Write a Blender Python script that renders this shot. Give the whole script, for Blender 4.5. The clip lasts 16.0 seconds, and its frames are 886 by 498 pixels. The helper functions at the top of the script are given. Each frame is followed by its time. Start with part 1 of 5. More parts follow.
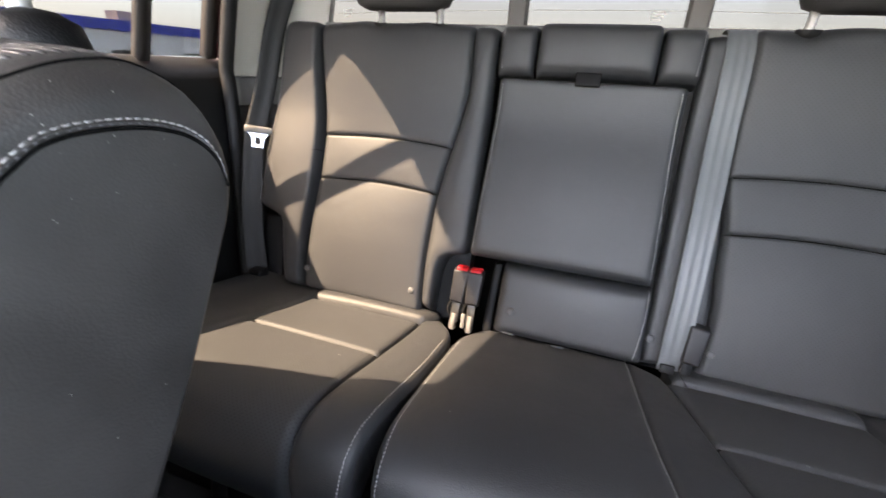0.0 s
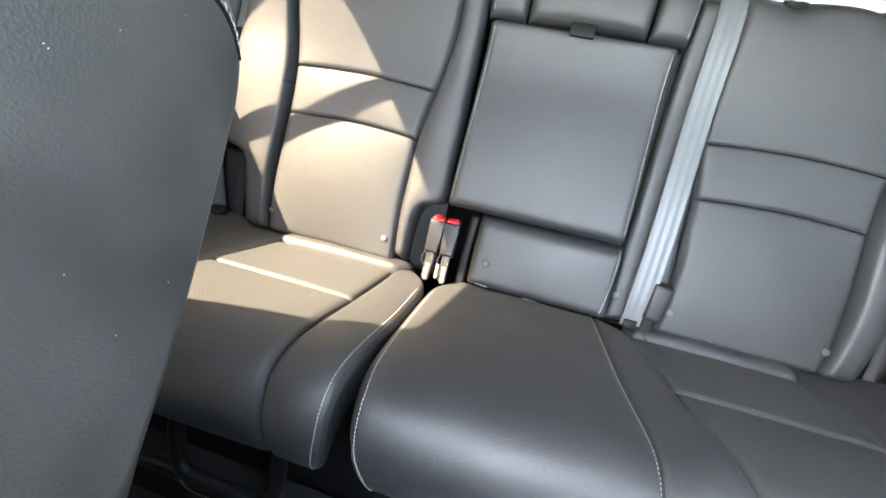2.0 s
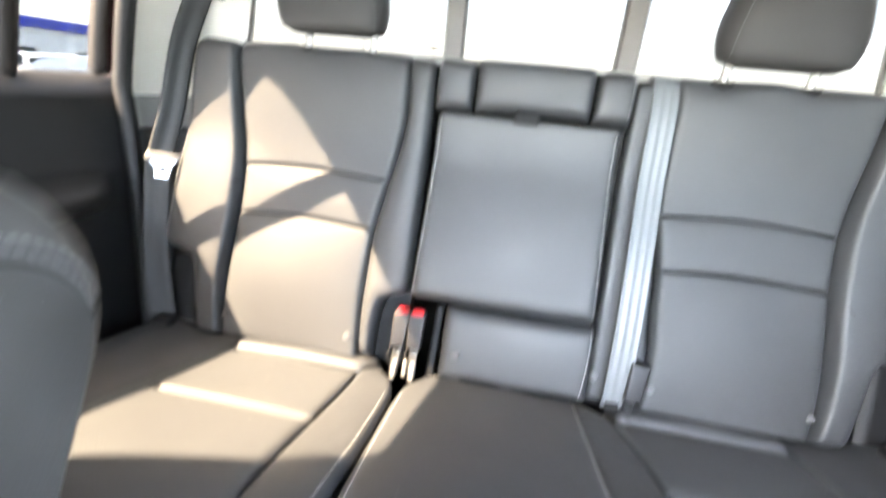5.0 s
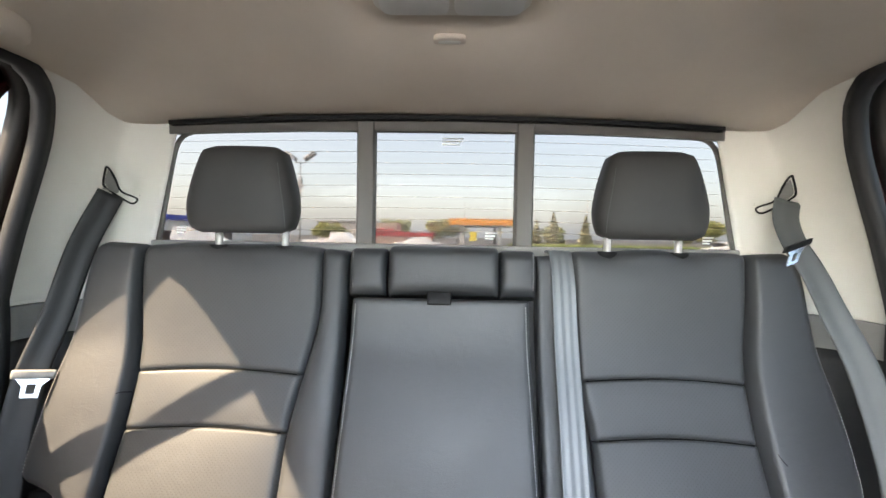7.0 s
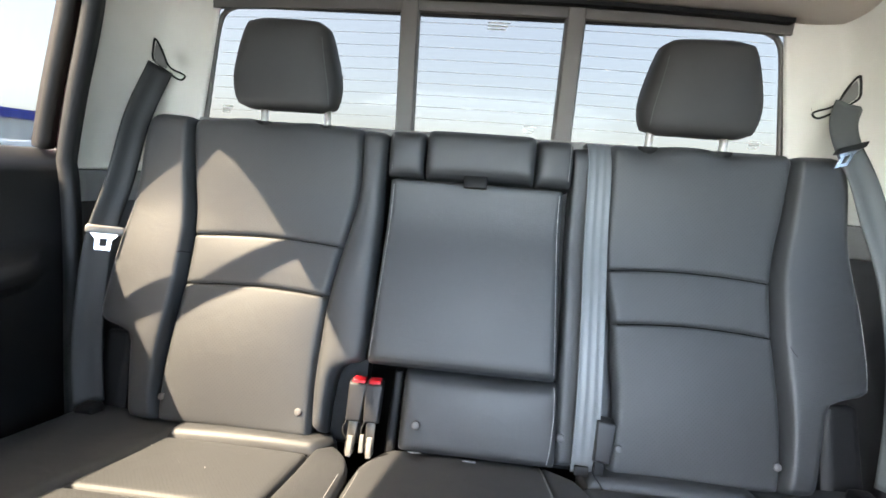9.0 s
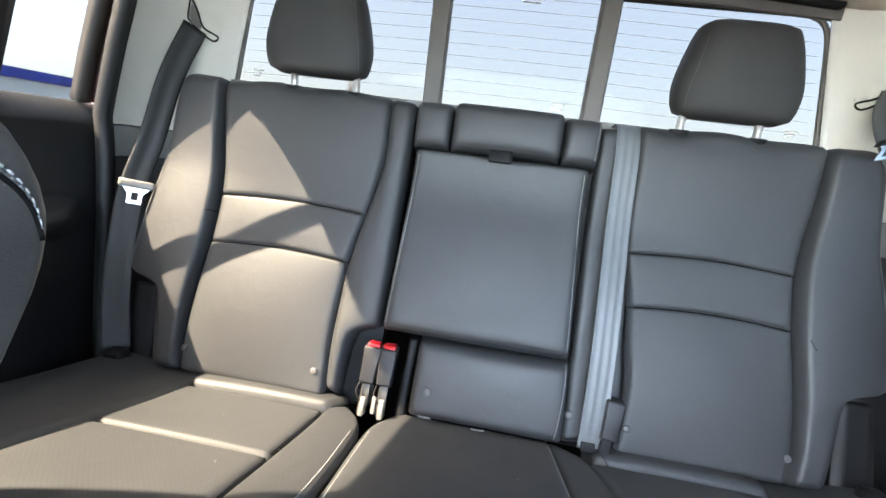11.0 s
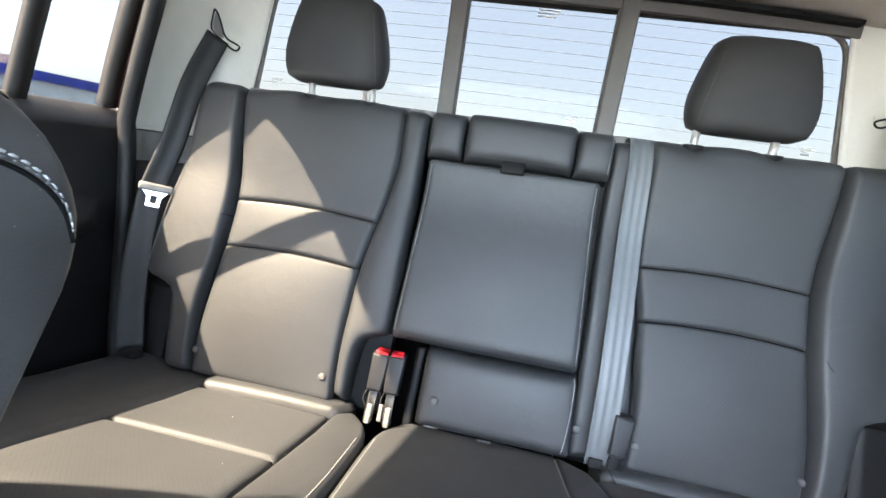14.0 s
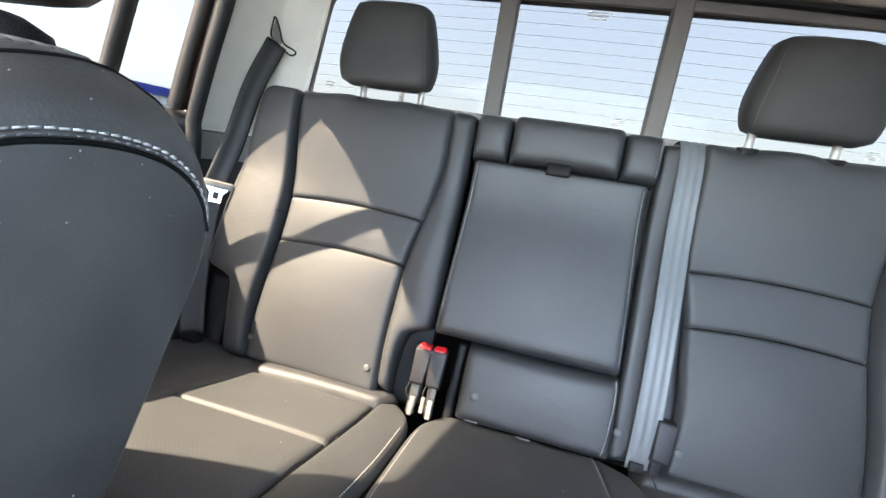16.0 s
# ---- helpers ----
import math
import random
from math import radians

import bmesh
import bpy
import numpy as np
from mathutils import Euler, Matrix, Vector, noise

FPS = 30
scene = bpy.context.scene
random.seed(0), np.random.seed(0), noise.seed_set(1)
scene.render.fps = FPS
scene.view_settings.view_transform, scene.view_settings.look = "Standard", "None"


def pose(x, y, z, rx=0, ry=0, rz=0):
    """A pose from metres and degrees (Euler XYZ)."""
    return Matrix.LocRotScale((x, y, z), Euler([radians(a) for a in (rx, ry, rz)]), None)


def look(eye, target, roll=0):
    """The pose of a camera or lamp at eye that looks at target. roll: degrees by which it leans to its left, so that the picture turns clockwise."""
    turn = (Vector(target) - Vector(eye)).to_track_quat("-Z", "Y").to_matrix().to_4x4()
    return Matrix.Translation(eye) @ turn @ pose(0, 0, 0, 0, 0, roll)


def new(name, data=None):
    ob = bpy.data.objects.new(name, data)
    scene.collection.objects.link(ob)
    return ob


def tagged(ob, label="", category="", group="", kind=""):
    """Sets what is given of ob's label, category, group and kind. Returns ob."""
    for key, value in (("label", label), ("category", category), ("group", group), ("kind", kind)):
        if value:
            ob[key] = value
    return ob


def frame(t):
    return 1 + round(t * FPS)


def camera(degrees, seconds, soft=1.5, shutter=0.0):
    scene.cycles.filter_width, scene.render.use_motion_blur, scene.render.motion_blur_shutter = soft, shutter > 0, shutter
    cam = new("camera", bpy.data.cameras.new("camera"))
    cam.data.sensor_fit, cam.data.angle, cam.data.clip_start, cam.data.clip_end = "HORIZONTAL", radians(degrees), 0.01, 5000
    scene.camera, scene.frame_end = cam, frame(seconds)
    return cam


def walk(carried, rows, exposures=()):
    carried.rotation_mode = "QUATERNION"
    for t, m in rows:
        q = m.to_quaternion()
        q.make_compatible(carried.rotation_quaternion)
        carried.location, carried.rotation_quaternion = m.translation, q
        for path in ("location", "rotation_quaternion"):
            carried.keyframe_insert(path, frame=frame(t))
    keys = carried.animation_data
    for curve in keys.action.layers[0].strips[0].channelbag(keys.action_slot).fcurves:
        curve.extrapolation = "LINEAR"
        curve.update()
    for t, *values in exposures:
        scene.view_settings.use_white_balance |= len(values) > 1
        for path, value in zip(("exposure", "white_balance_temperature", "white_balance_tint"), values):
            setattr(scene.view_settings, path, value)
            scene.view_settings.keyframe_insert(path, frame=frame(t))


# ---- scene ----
cam = camera(94.0, 16.0, soft=1.6, shutter=0.5)
PATH = [
    (0, (0.0173, 0.104, 0.768), (-0.5488, 1.834, -0.0302), 2.765),
    (0.5, (0.0181, 0.1061, 0.756), (-0.381, 1.872, -0.0718), 5.891),
    (1, (0.0072, 0.0973, 0.745), (-0.3504, 1.864, -0.1), 7.753),
    (1.5, (-0.013, 0.0921, 0.733), (-0.352, 1.852, -0.1401), 9.017),
    (2, (-0.025, 0.0944, 0.7275), (-0.3442, 1.831, -0.2047), 9.455),
    (2.5, (-0.039, 0.101, 0.712), (-0.325, 1.783, -0.331), 9.3),
    (3, (-0.028, 0.113, 0.624), (-0.291, 1.751, -0.494), 9.3),
    (3.5, (-0.031, 0.093, 0.589), (-0.295, 1.71, -0.558), 9.0),
    (4, (-0.042, 0.057, 0.592), (-0.347, 1.693, -0.517), 8.0),
    (4.5, (-0.039, 0.068, 0.642), (-0.382, 1.779, -0.335), 7.0),
    (5, (-0.018, 0.163, 0.797), (-0.278, 2.009, 0.073), 5.4),
    (5.2, (-0.006, 0.197, 0.863), (-0.21, 2.089, 0.248), 4.2),
    (7.3, (0.02, 0.197, 0.874), (-0.018, 2.196, 0.823), 1.0),
    (7.5, (0.02, 0.197, 0.87), (-0.027, 2.195, 0.809), 1.2),
    (8, (0.016, 0.19, 0.864), (-0.066, 2.181, 0.701), 1.9),
    (8.5, (0.01, 0.174, 0.814), (-0.101, 2.153, 0.543), 3.0),
    (9, (0.002, 0.1602, 0.779), (-0.1315, 2.118, 0.402), 4.179),
    (11.5, (-0.006, 0.1486, 0.751), (-0.2062, 2.085, 0.3044), 7.569),
    (12, (-0.005, 0.1502, 0.752), (-0.2097, 2.088, 0.3136), 7.759),
    (12.5, (-0.005, 0.1502, 0.75), (-0.2087, 2.091, 0.3238), 8.06),
    (13, (-0.003, 0.1502, 0.75), (-0.2126, 2.091, 0.3278), 8.158),
    (13.5, (-0.003, 0.1502, 0.755), (-0.2247, 2.09, 0.3391), 8.263),
    (14, (-0.007, 0.1452, 0.753), (-0.2532, 2.084, 0.3427), 8.37),
    (14.5, (-0.0113, 0.1425, 0.757), (-0.2989, 2.076, 0.3403), 8.564),
    (15, (-0.0245, 0.1285, 0.756), (-0.3433, 2.056, 0.3351), 8.958),
    (15.5, (-0.0244, 0.1247, 0.754), (-0.3877, 2.043, 0.3301), 9.001),
    (16, (-0.0264, 0.1212, 0.751), (-0.422, 2.032, 0.3194), 8.928),
]
EXPOSURE = [(0.0, 5.27, 8300, 17), (0.5, 5.95, 8000, 10), (1.5, 6.30, 7950, 9), (2.5, 6.33, 8050, 9), (3.2, 6.64, 7950, 9), (4.4, 6.74, 8100, 9), (5.1, 6.65, 7900, 11), (7.3, 5.63, 7850, 10), (9.0, 5.65, 7400, 8), (12.0, 5.71, 7180, 8), (16.0, 5.69, 7220, 9)]
walk(cam, [(t, look(eye, target, roll)) for t, eye, target, roll in PATH], EXPOSURE)

# ---- world and sun ----
SUN_WAY = Vector((1.0, 0.405, -1.30)).normalized()
world = bpy.data.worlds.new("sky")
scene.world = world
world.use_nodes = True
wn = world.node_tree
sky = wn.nodes.new("ShaderNodeTexSky")
sky.sky_type = "NISHITA"
sky.sun_disc = False
sky.sun_elevation = math.asin(-SUN_WAY.z)
sky.sun_rotation = math.atan2(-SUN_WAY.x, -SUN_WAY.y)
sky.dust_density = 3.5
sky.ozone_density = 1.0
wn.nodes["Background"].inputs[1].default_value = 0.16
haze = wn.nodes.new("ShaderNodeMixRGB")  # summer haze over the clear sky
haze.inputs[0].default_value = 0.5
haze.inputs[2].default_value = (1.52, 1.96, 2.68, 1)
wn.links.new(sky.outputs[0], haze.inputs[1])
wn.links.new(haze.outputs[0], wn.nodes["Background"].inputs[0])
lamp = bpy.data.lights.new("sun", "SUN")
lamp.energy = 0.72
lamp.angle = radians(0.6)
lamp.color = (1.0, 0.86, 0.70)
sun = new("sun", lamp)
sun.rotation_mode = "QUATERNION"
sun.rotation_quaternion = SUN_WAY.to_track_quat("-Z", "Y")


# ---- materials ----
def material(name, color, rough=0.5, metal=0.0, grain=0.0, grain_scale=300.0, vary=0.15, vary_scale=6.0, weave=0.0, holes=0.0, hole_tone=0.55, spec=0.5, coat=0.0, wrinkle=0.0, wrinkle_scale=22):
    """A surface with large stains, fine relief, and optionally a woven or perforated pattern laid out in UV metres."""
    m = bpy.data.materials.new(name)
    m.use_nodes = True
    n, l = m.node_tree.nodes, m.node_tree.links
    b = n["Principled BSDF"]
    b.inputs["Metallic"].default_value = metal
    b.inputs["Specular IOR Level"].default_value = spec
    b.inputs["Coat Weight"].default_value = coat
    at = n.new("ShaderNodeTexCoord")
    big = n.new("ShaderNodeTexNoise")
    big.inputs["Scale"].default_value = vary_scale
    big.inputs["Detail"].default_value = 6
    l.new(at.outputs["Object"], big.inputs["Vector"])
    ramp = n.new("ShaderNodeMapRange")
    ramp.inputs[1].default_value, ramp.inputs[2].default_value = 0.3, 0.7
    ramp.inputs[3].default_value, ramp.inputs[4].default_value = 1 - vary, 1 + vary
    l.new(big.outputs["Fac"], ramp.inputs[0])
    tint = n.new("ShaderNodeVectorMath")
    tint.operation = "SCALE"
    tint.inputs[0].default_value = color
    l.new(ramp.outputs[0], tint.inputs["Scale"])
    last = tint.outputs[0]
    rr = n.new("ShaderNodeMapRange")
    rr.inputs[1].default_value, rr.inputs[2].default_value = 0.3, 0.7
    rr.inputs[3].default_value, rr.inputs[4].default_value = max(rough - 0.06, 0.03), min(rough + 0.06, 1)
    l.new(big.outputs["Fac"], rr.inputs[0])
    l.new(rr.outputs[0], b.inputs["Roughness"])
    bump = None
    if grain:
        fine = n.new("ShaderNodeTexVoronoi")
        fine.inputs["Scale"].default_value = grain_scale
        l.new(at.outputs["Object"], fine.inputs["Vector"])
        bump = n.new("ShaderNodeBump")
        bump.inputs["Strength"].default_value = grain
        bump.inputs["Distance"].default_value = 0.001
        l.new(fine.outputs["Distance"], bump.inputs["Height"])
    if weave or holes:
        uv = n.new("ShaderNodeUVMap")
        pat = n.new("ShaderNodeTexWave") if weave else n.new("ShaderNodeTexVoronoi")
        if weave:
            pat.inputs["Scale"].default_value = weave
            pat.bands_direction = "DIAGONAL"
            l.new(uv.outputs[0], pat.inputs["Vector"])
            high = pat.outputs["Fac"]
        else:
            turn = n.new("ShaderNodeVectorMath")
            turn.operation = "SCALE"
            turn.inputs["Scale"].default_value = holes
            l.new(uv.outputs[0], turn.inputs[0])
            rot = n.new("ShaderNodeVectorRotate")
            rot.rotation_type = "Z_AXIS"
            rot.inputs["Angle"].default_value = radians(45)
            l.new(turn.outputs[0], rot.inputs["Vector"])
            pat.voronoi_dimensions = "2D"
            pat.inputs["Scale"].default_value = 1.0
            pat.inputs["Randomness"].default_value = 0.0
            l.new(rot.outputs[0], pat.inputs["Vector"])
            hole = n.new("ShaderNodeMapRange")
            hole.inputs[1].default_value, hole.inputs[2].default_value = 0.13, 0.24
            hole.inputs[3].default_value, hole.inputs[4].default_value = hole_tone, 1.0
            l.new(pat.outputs["Distance"], hole.inputs[0])
            high = hole.outputs[0]
            dark = n.new("ShaderNodeVectorMath")
            dark.operation = "SCALE"
            l.new(last, dark.inputs[0])
            l.new(high, dark.inputs["Scale"])
            last = dark.outputs[0]
        b2 = n.new("ShaderNodeBump")
        b2.inputs["Strength"].default_value = 0.3
        b2.inputs["Distance"].default_value = 0.0008
        l.new(high, b2.inputs["Height"])
        if bump:
            l.new(bump.outputs[0], b2.inputs["Normal"])
        bump = b2
    if wrinkle:
        soft = n.new("ShaderNodeTexNoise")
        soft.inputs["Scale"].default_value = wrinkle_scale
        soft.inputs["Detail"].default_value = 3
        soft.inputs["Distortion"].default_value = 0.8
        l.new(at.outputs["Object"], soft.inputs["Vector"])
        b3 = n.new("ShaderNodeBump")
        b3.inputs["Strength"].default_value = wrinkle
        b3.inputs["Distance"].default_value = 0.004
        l.new(soft.outputs["Fac"], b3.inputs["Height"])
        if bump:
            l.new(bump.outputs[0], b3.inputs["Normal"])
        bump = b3
    l.new(last, b.inputs["Base Color"])
    if bump:
        l.new(bump.outputs[0], b.inputs["Normal"])
    return m


def glass_material(name, tint, gloss=0.06):
    m = bpy.data.materials.new(name)
    m.use_nodes = True
    n, l = m.node_tree.nodes, m.node_tree.links
    n.remove(n["Principled BSDF"])
    clear, shine, mix = n.new("ShaderNodeBsdfTransparent"), n.new("ShaderNodeBsdfGlossy"), n.new("ShaderNodeMixShader")
    clear.inputs[0].default_value = (*tint, 1)
    shine.inputs["Roughness"].default_value = 0.02
    mix.inputs[0].default_value = gloss
    l.new(clear.outputs[0], mix.inputs[1])
    l.new(shine.outputs[0], mix.inputs[2])
    l.new(mix.outputs[0], n["Material Output"].inputs[0])
    return m


LEATHER = material("black_leather", (0.0212, 0.0226, 0.0242), 0.54, spec=0.62, grain=0.22, grain_scale=620, vary=0.15, vary_scale=9, wrinkle=0.22)
PERF = material("perforated_leather", (0.0320, 0.0338, 0.0354), 0.60, grain=0.12, grain_scale=620, vary=0.14, holes=205, hole_tone=0.52, spec=0.45, wrinkle=0.16)
PERF_BACK = material("finely_perforated_leather", (0.0320, 0.0338, 0.0354), 0.57, grain=0.12, grain_scale=620, vary=0.14, holes=190, hole_tone=0.66, spec=0.48, wrinkle=0.18)
LEATHER_HEAD = material("matt_black_leather", (0.036, 0.035, 0.034), 0.62, spec=0.3, grain=0.2, grain_scale=620, vary=0.12, vary_scale=14, wrinkle=0.12)
SEAM_CREASE = material("dark_seam_and_crease", (0.006, 0.006, 0.006), 0.95, vary=0.2, vary_scale=200, spec=0.05)
# Base raised above the bench leather to stand in for light missing up front.
LEATHER_FRONT = material("lightened_front_leather", (0.0415, 0.0383, 0.0362), 0.37, spec=0.82, grain=0.12, grain_scale=700, vary=0.3, vary_scale=20, wrinkle=0.06, wrinkle_scale=30)
THREAD_DARK = material("grey_thread", (0.11, 0.11, 0.115), 0.8, vary=0.2, vary_scale=200)
WEBBING_GREY = material("grey_webbing", (0.064, 0.070, 0.071), 0.6, vary=0.10, vary_scale=8)
WEBBING_PALE = material("pale_grey_webbing", (0.104, 0.113, 0.118), 0.42, vary=0.08, vary_scale=2)
THREAD = material("pale_grey_thread", (0.30, 0.295, 0.285), 0.8, vary=0.2, vary_scale=200)
PLASTIC = material("black_plastic", (0.006, 0.006, 0.0064), 0.5, grain=0.3, grain_scale=700, vary=0.15, spec=0.2)
DOOR_TRIM = material("grained_door_plastic", (0.014, 0.014, 0.0145), 0.5, grain=0.35, grain_scale=520, vary=0.18, vary_scale=14, spec=0.35)
MID_TRIM = material("mid_grey_trim", (0.19, 0.185, 0.175), 0.7, grain=0.3, grain_scale=500, vary=0.08)
LOW_TRIM = material("charcoal_trim", (0.035, 0.035, 0.036), 0.55, spec=0.35, grain=0.3, grain_scale=500, vary=0.12)
FRAME_BLACK = material("black_door_frame", (0.018, 0.016, 0.015), 0.45, spec=0.4, vary=0.1)
DARK_TRIM = material("dark_grey_trim", (0.006, 0.006, 0.0063), 0.65, spec=0.2, grain=0.3, grain_scale=600, vary=0.12)
PILLAR = material("light_grey_pillar_trim", (0.66, 0.635, 0.575), 0.6, grain=0.25, grain_scale=500, vary=0.06)
FABRIC = material("headliner_fabric", (0.62, 0.545, 0.465), 0.95, grain=0.5, grain_scale=900, vary=0.05, spec=0.1)
FRAME_TRIM = material("window_frame_trim", (0.11, 0.10, 0.09), 0.55, grain=0.2, grain_scale=500, vary=0.1)
WEBBING = material("belt_webbing", (0.015, 0.0154, 0.016), 0.6, vary=0.15, vary_scale=20)
CHROME = material("bright_steel", (0.75, 0.76, 0.78), 0.22, 1.0, vary=0.05)
POST_STEEL = material("brushed_steel", (0.50, 0.49, 0.46), 0.45, 0.35, vary=0.06)
STEEL = material("dull_steel", (0.11, 0.107, 0.10), 0.55, 1.0, vary=0.2, vary_scale=40)
PLATE = material("pale_zinc", (0.17, 0.162, 0.148), 0.5, 0.2, vary=0.2, vary_scale=60)
RED = material("red_button_plastic", (0.42, 0.008, 0.016), 0.4, vary=0.08)
PAINT = material("dark_red_paint", (0.045, 0.004, 0.007), 0.25, vary=0.06, coat=0.5)
BUCKLE = material("grey_black_buckle_plastic", (0.014, 0.014, 0.0155), 0.46, spec=0.4, grain=0.15, grain_scale=900, vary=0.15, vary_scale=40)
# Sunlight on the left latch bar is put into this colour; its twin is black.
TONGUE = material("sunlit_latch_plastic", (0.20, 0.19, 0.175), 0.45, vary=0.15, vary_scale=60)
RUBBER = material("door_seal_rubber", (0.022, 0.022, 0.023), 0.5, grain=0.3, grain_scale=500, vary=0.15, spec=0.3)
RIB = material("tray_plastic", (0.026, 0.026, 0.027), 0.42, grain=0.2, grain_scale=500, vary=0.2, vary_scale=12, spec=0.15)
CARPET = material("dark_carpet", (0.014, 0.014, 0.0138), 0.97, grain=1.0, grain_scale=380, vary=0.3, vary_scale=18, spec=0.1)
DUST = material("pale_dust", (0.42, 0.41, 0.39), 0.9, vary=0.2, vary_scale=90)
TAG = material("white_tag", (0.7, 0.69, 0.66), 0.7, vary=0.1)
STUD = material("grey_stud_plastic", (0.07, 0.07, 0.07), 0.5, vary=0.1)
LINE = material("heater_line", (0.3, 0.24, 0.19), 0.6, vary=0.1)
GLASS = glass_material("tinted_window_glass", (0.222, 0.228, 0.232), 0.01)
CLEAR_GLASS = glass_material("lightly_tinted_window_glass", (0.28, 0.30, 0.31), 0.015)
FRONT_GLASS = glass_material("clear_front_door_glass", (0.76, 0.79, 0.81), 0.015)
REAR_GLASS = glass_material("tinted_rear_glass", (0.214, 0.207, 0.201), 0.006)
ASPHALT = material("asphalt", (0.11, 0.108, 0.105), 0.9, grain=0.8, grain_scale=40, vary=0.3, vary_scale=0.3)
WHITE_WALL = material("white_render", (0.72, 0.70, 0.66), 0.8, vary=0.08, vary_scale=0.6)
BLUE_BAND = material("blue_fascia", (0.03, 0.05, 0.36), 0.45, vary=0.08, vary_scale=1.0)
GREY_WALL = material("grey_block_wall", (0.42, 0.41, 0.40), 0.85, vary=0.12, vary_scale=0.8)
WHITE_PAINT = material("white_car_paint", (0.8, 0.8, 0.79), 0.25, vary=0.03, coat=0.6)
CAR_GLASS = material("car_window", (0.02, 0.025, 0.03), 0.08, vary=0.1)
TYRE = material("tyre_rubber", (0.02, 0.02, 0.02), 0.85, vary=0.2)
ORANGE = material("orange_fascia", (0.85, 0.33, 0.04), 0.5, vary=0.06, vary_scale=0.5)
YELLOW = material("yellow_sign", (0.8, 0.62, 0.05), 0.5, vary=0.06)
SHOP_RED = material("red_shop_wall", (0.55, 0.05, 0.06), 0.6, vary=0.1, vary_scale=0.6)
TAN_WALL = material("tan_wall", (0.5, 0.36, 0.30), 0.8, vary=0.1, vary_scale=0.6)
LEAF = material("leaves", (0.42, 0.42, 0.18), 0.7, vary=0.45, vary_scale=0.7)
FIR = material("fir_needles", (0.46, 0.44, 0.30), 0.8, vary=0.4, vary_scale=0.9)
BARK = material("bark", (0.14, 0.11, 0.085), 0.9, grain=0.8, grain_scale=20, vary=0.3, vary_scale=3)
GRASS = material("verge_grass", (0.16, 0.2, 0.05), 0.9, vary=0.35, vary_scale=0.5)
POLE = material("lamp_pole_metal", (0.5, 0.5, 0.48), 0.6, 0.0, vary=0.1)


# ---- mesh helpers ----
from mathutils.bvhtree import BVHTree  # noqa: E402


def thing(name, base, label, category, group="", kind=""):
    ob = new(name)
    ob.location = base
    ob.empty_display_size = 0.05
    return tagged(ob, label, category, group, kind)


def base_of(ob):
    p = Vector(ob.location)
    while ob.parent:
        ob = ob.parent
        p += Vector(ob.location)
    return p


def part(name, bm, mat, parent=None, label="", smooth=True, bevel=0.0, kind=""):
    """Links a bmesh, built in world coordinates, as one mesh under its thing."""
    if parent:
        bmesh.ops.translate(bm, verts=bm.verts, vec=-base_of(parent))
    bmesh.ops.recalc_face_normals(bm, faces=bm.faces)
    for f in bm.faces:
        f.smooth = smooth
    me = bpy.data.meshes.new(name)
    bm.to_mesh(me)
    bm.free()
    me.materials.append(mat)
    ob = new(name, me)
    if parent:
        ob.parent = parent
    if bevel:
        mod = ob.modifiers.new("edge", "BEVEL")
        mod.width, mod.segments, mod.limit_method = bevel, 2, "ANGLE"
    return tagged(ob, label, kind=kind)


def curve_through(points, n):
    """n points on a smooth curve through the given ones (centripetal Catmull-Rom)."""
    p = [Vector(q) for q in points]
    if len(p) == 2:
        return [p[0].lerp(p[1], i / (n - 1)) for i in range(n)]
    p = [2 * p[0] - p[1]] + p + [2 * p[-1] - p[-2]]
    dense, cum = [], [0.0]
    for k in range(1, len(p) - 2):
        for i in range(24):
            t = i / 24
            a, b, c, d = p[k - 1], p[k], p[k + 1], p[k + 2]
            dense.append(0.5 * (2 * b + (c - a) * t + (2 * a - 5 * b + 4 * c - d) * t * t + (3 * b - a - 3 * c + d) * t ** 3))
    dense.append(p[-2])
    for a, b in zip(dense, dense[1:]):
        cum.append(cum[-1] + (b - a).length)
    out, j = [], 0
    for i in range(n):
        want = cum[-1] * i / (n - 1)
        while j < len(cum) - 2 and cum[j + 1] < want:
            j += 1
        span = cum[j + 1] - cum[j]
        out.append(dense[j].lerp(dense[j + 1], (want - cum[j]) / span if span > 1e-9 else 0))
    return out


def steps(n):
    """Values from 0 to 1, closer together towards both ends."""
    return [0.45 * (i / n) + 0.55 * (0.5 - 0.5 * math.cos(math.pi * i / n)) for i in range(n + 1)]


def at_step(line, s):
    x = s * (len(line) - 1)
    i = min(int(x), len(line) - 2)
    return line[i].lerp(line[i + 1], x - i)


def row_steps(n, lo, hi, length):
    """Values from 0 to 1 for rows, with extra ones inside small rolled edges at both ends."""
    mid = steps(n)
    extra = [q * f / length for q in (lo,) if q for f in (0.3, 0.65, 1.1)] + [1 - q * f / length for q in (hi,) if q for f in (0.3, 0.65, 1.1)]
    return sorted(set(mid + [e for e in extra if all(abs(e - m) > 1e-4 for m in mid)]))


def round_edge(d, r):
    return 0.0 if d >= r else -(r - math.sqrt(max(r * r - (r - d) ** 2, 0)))


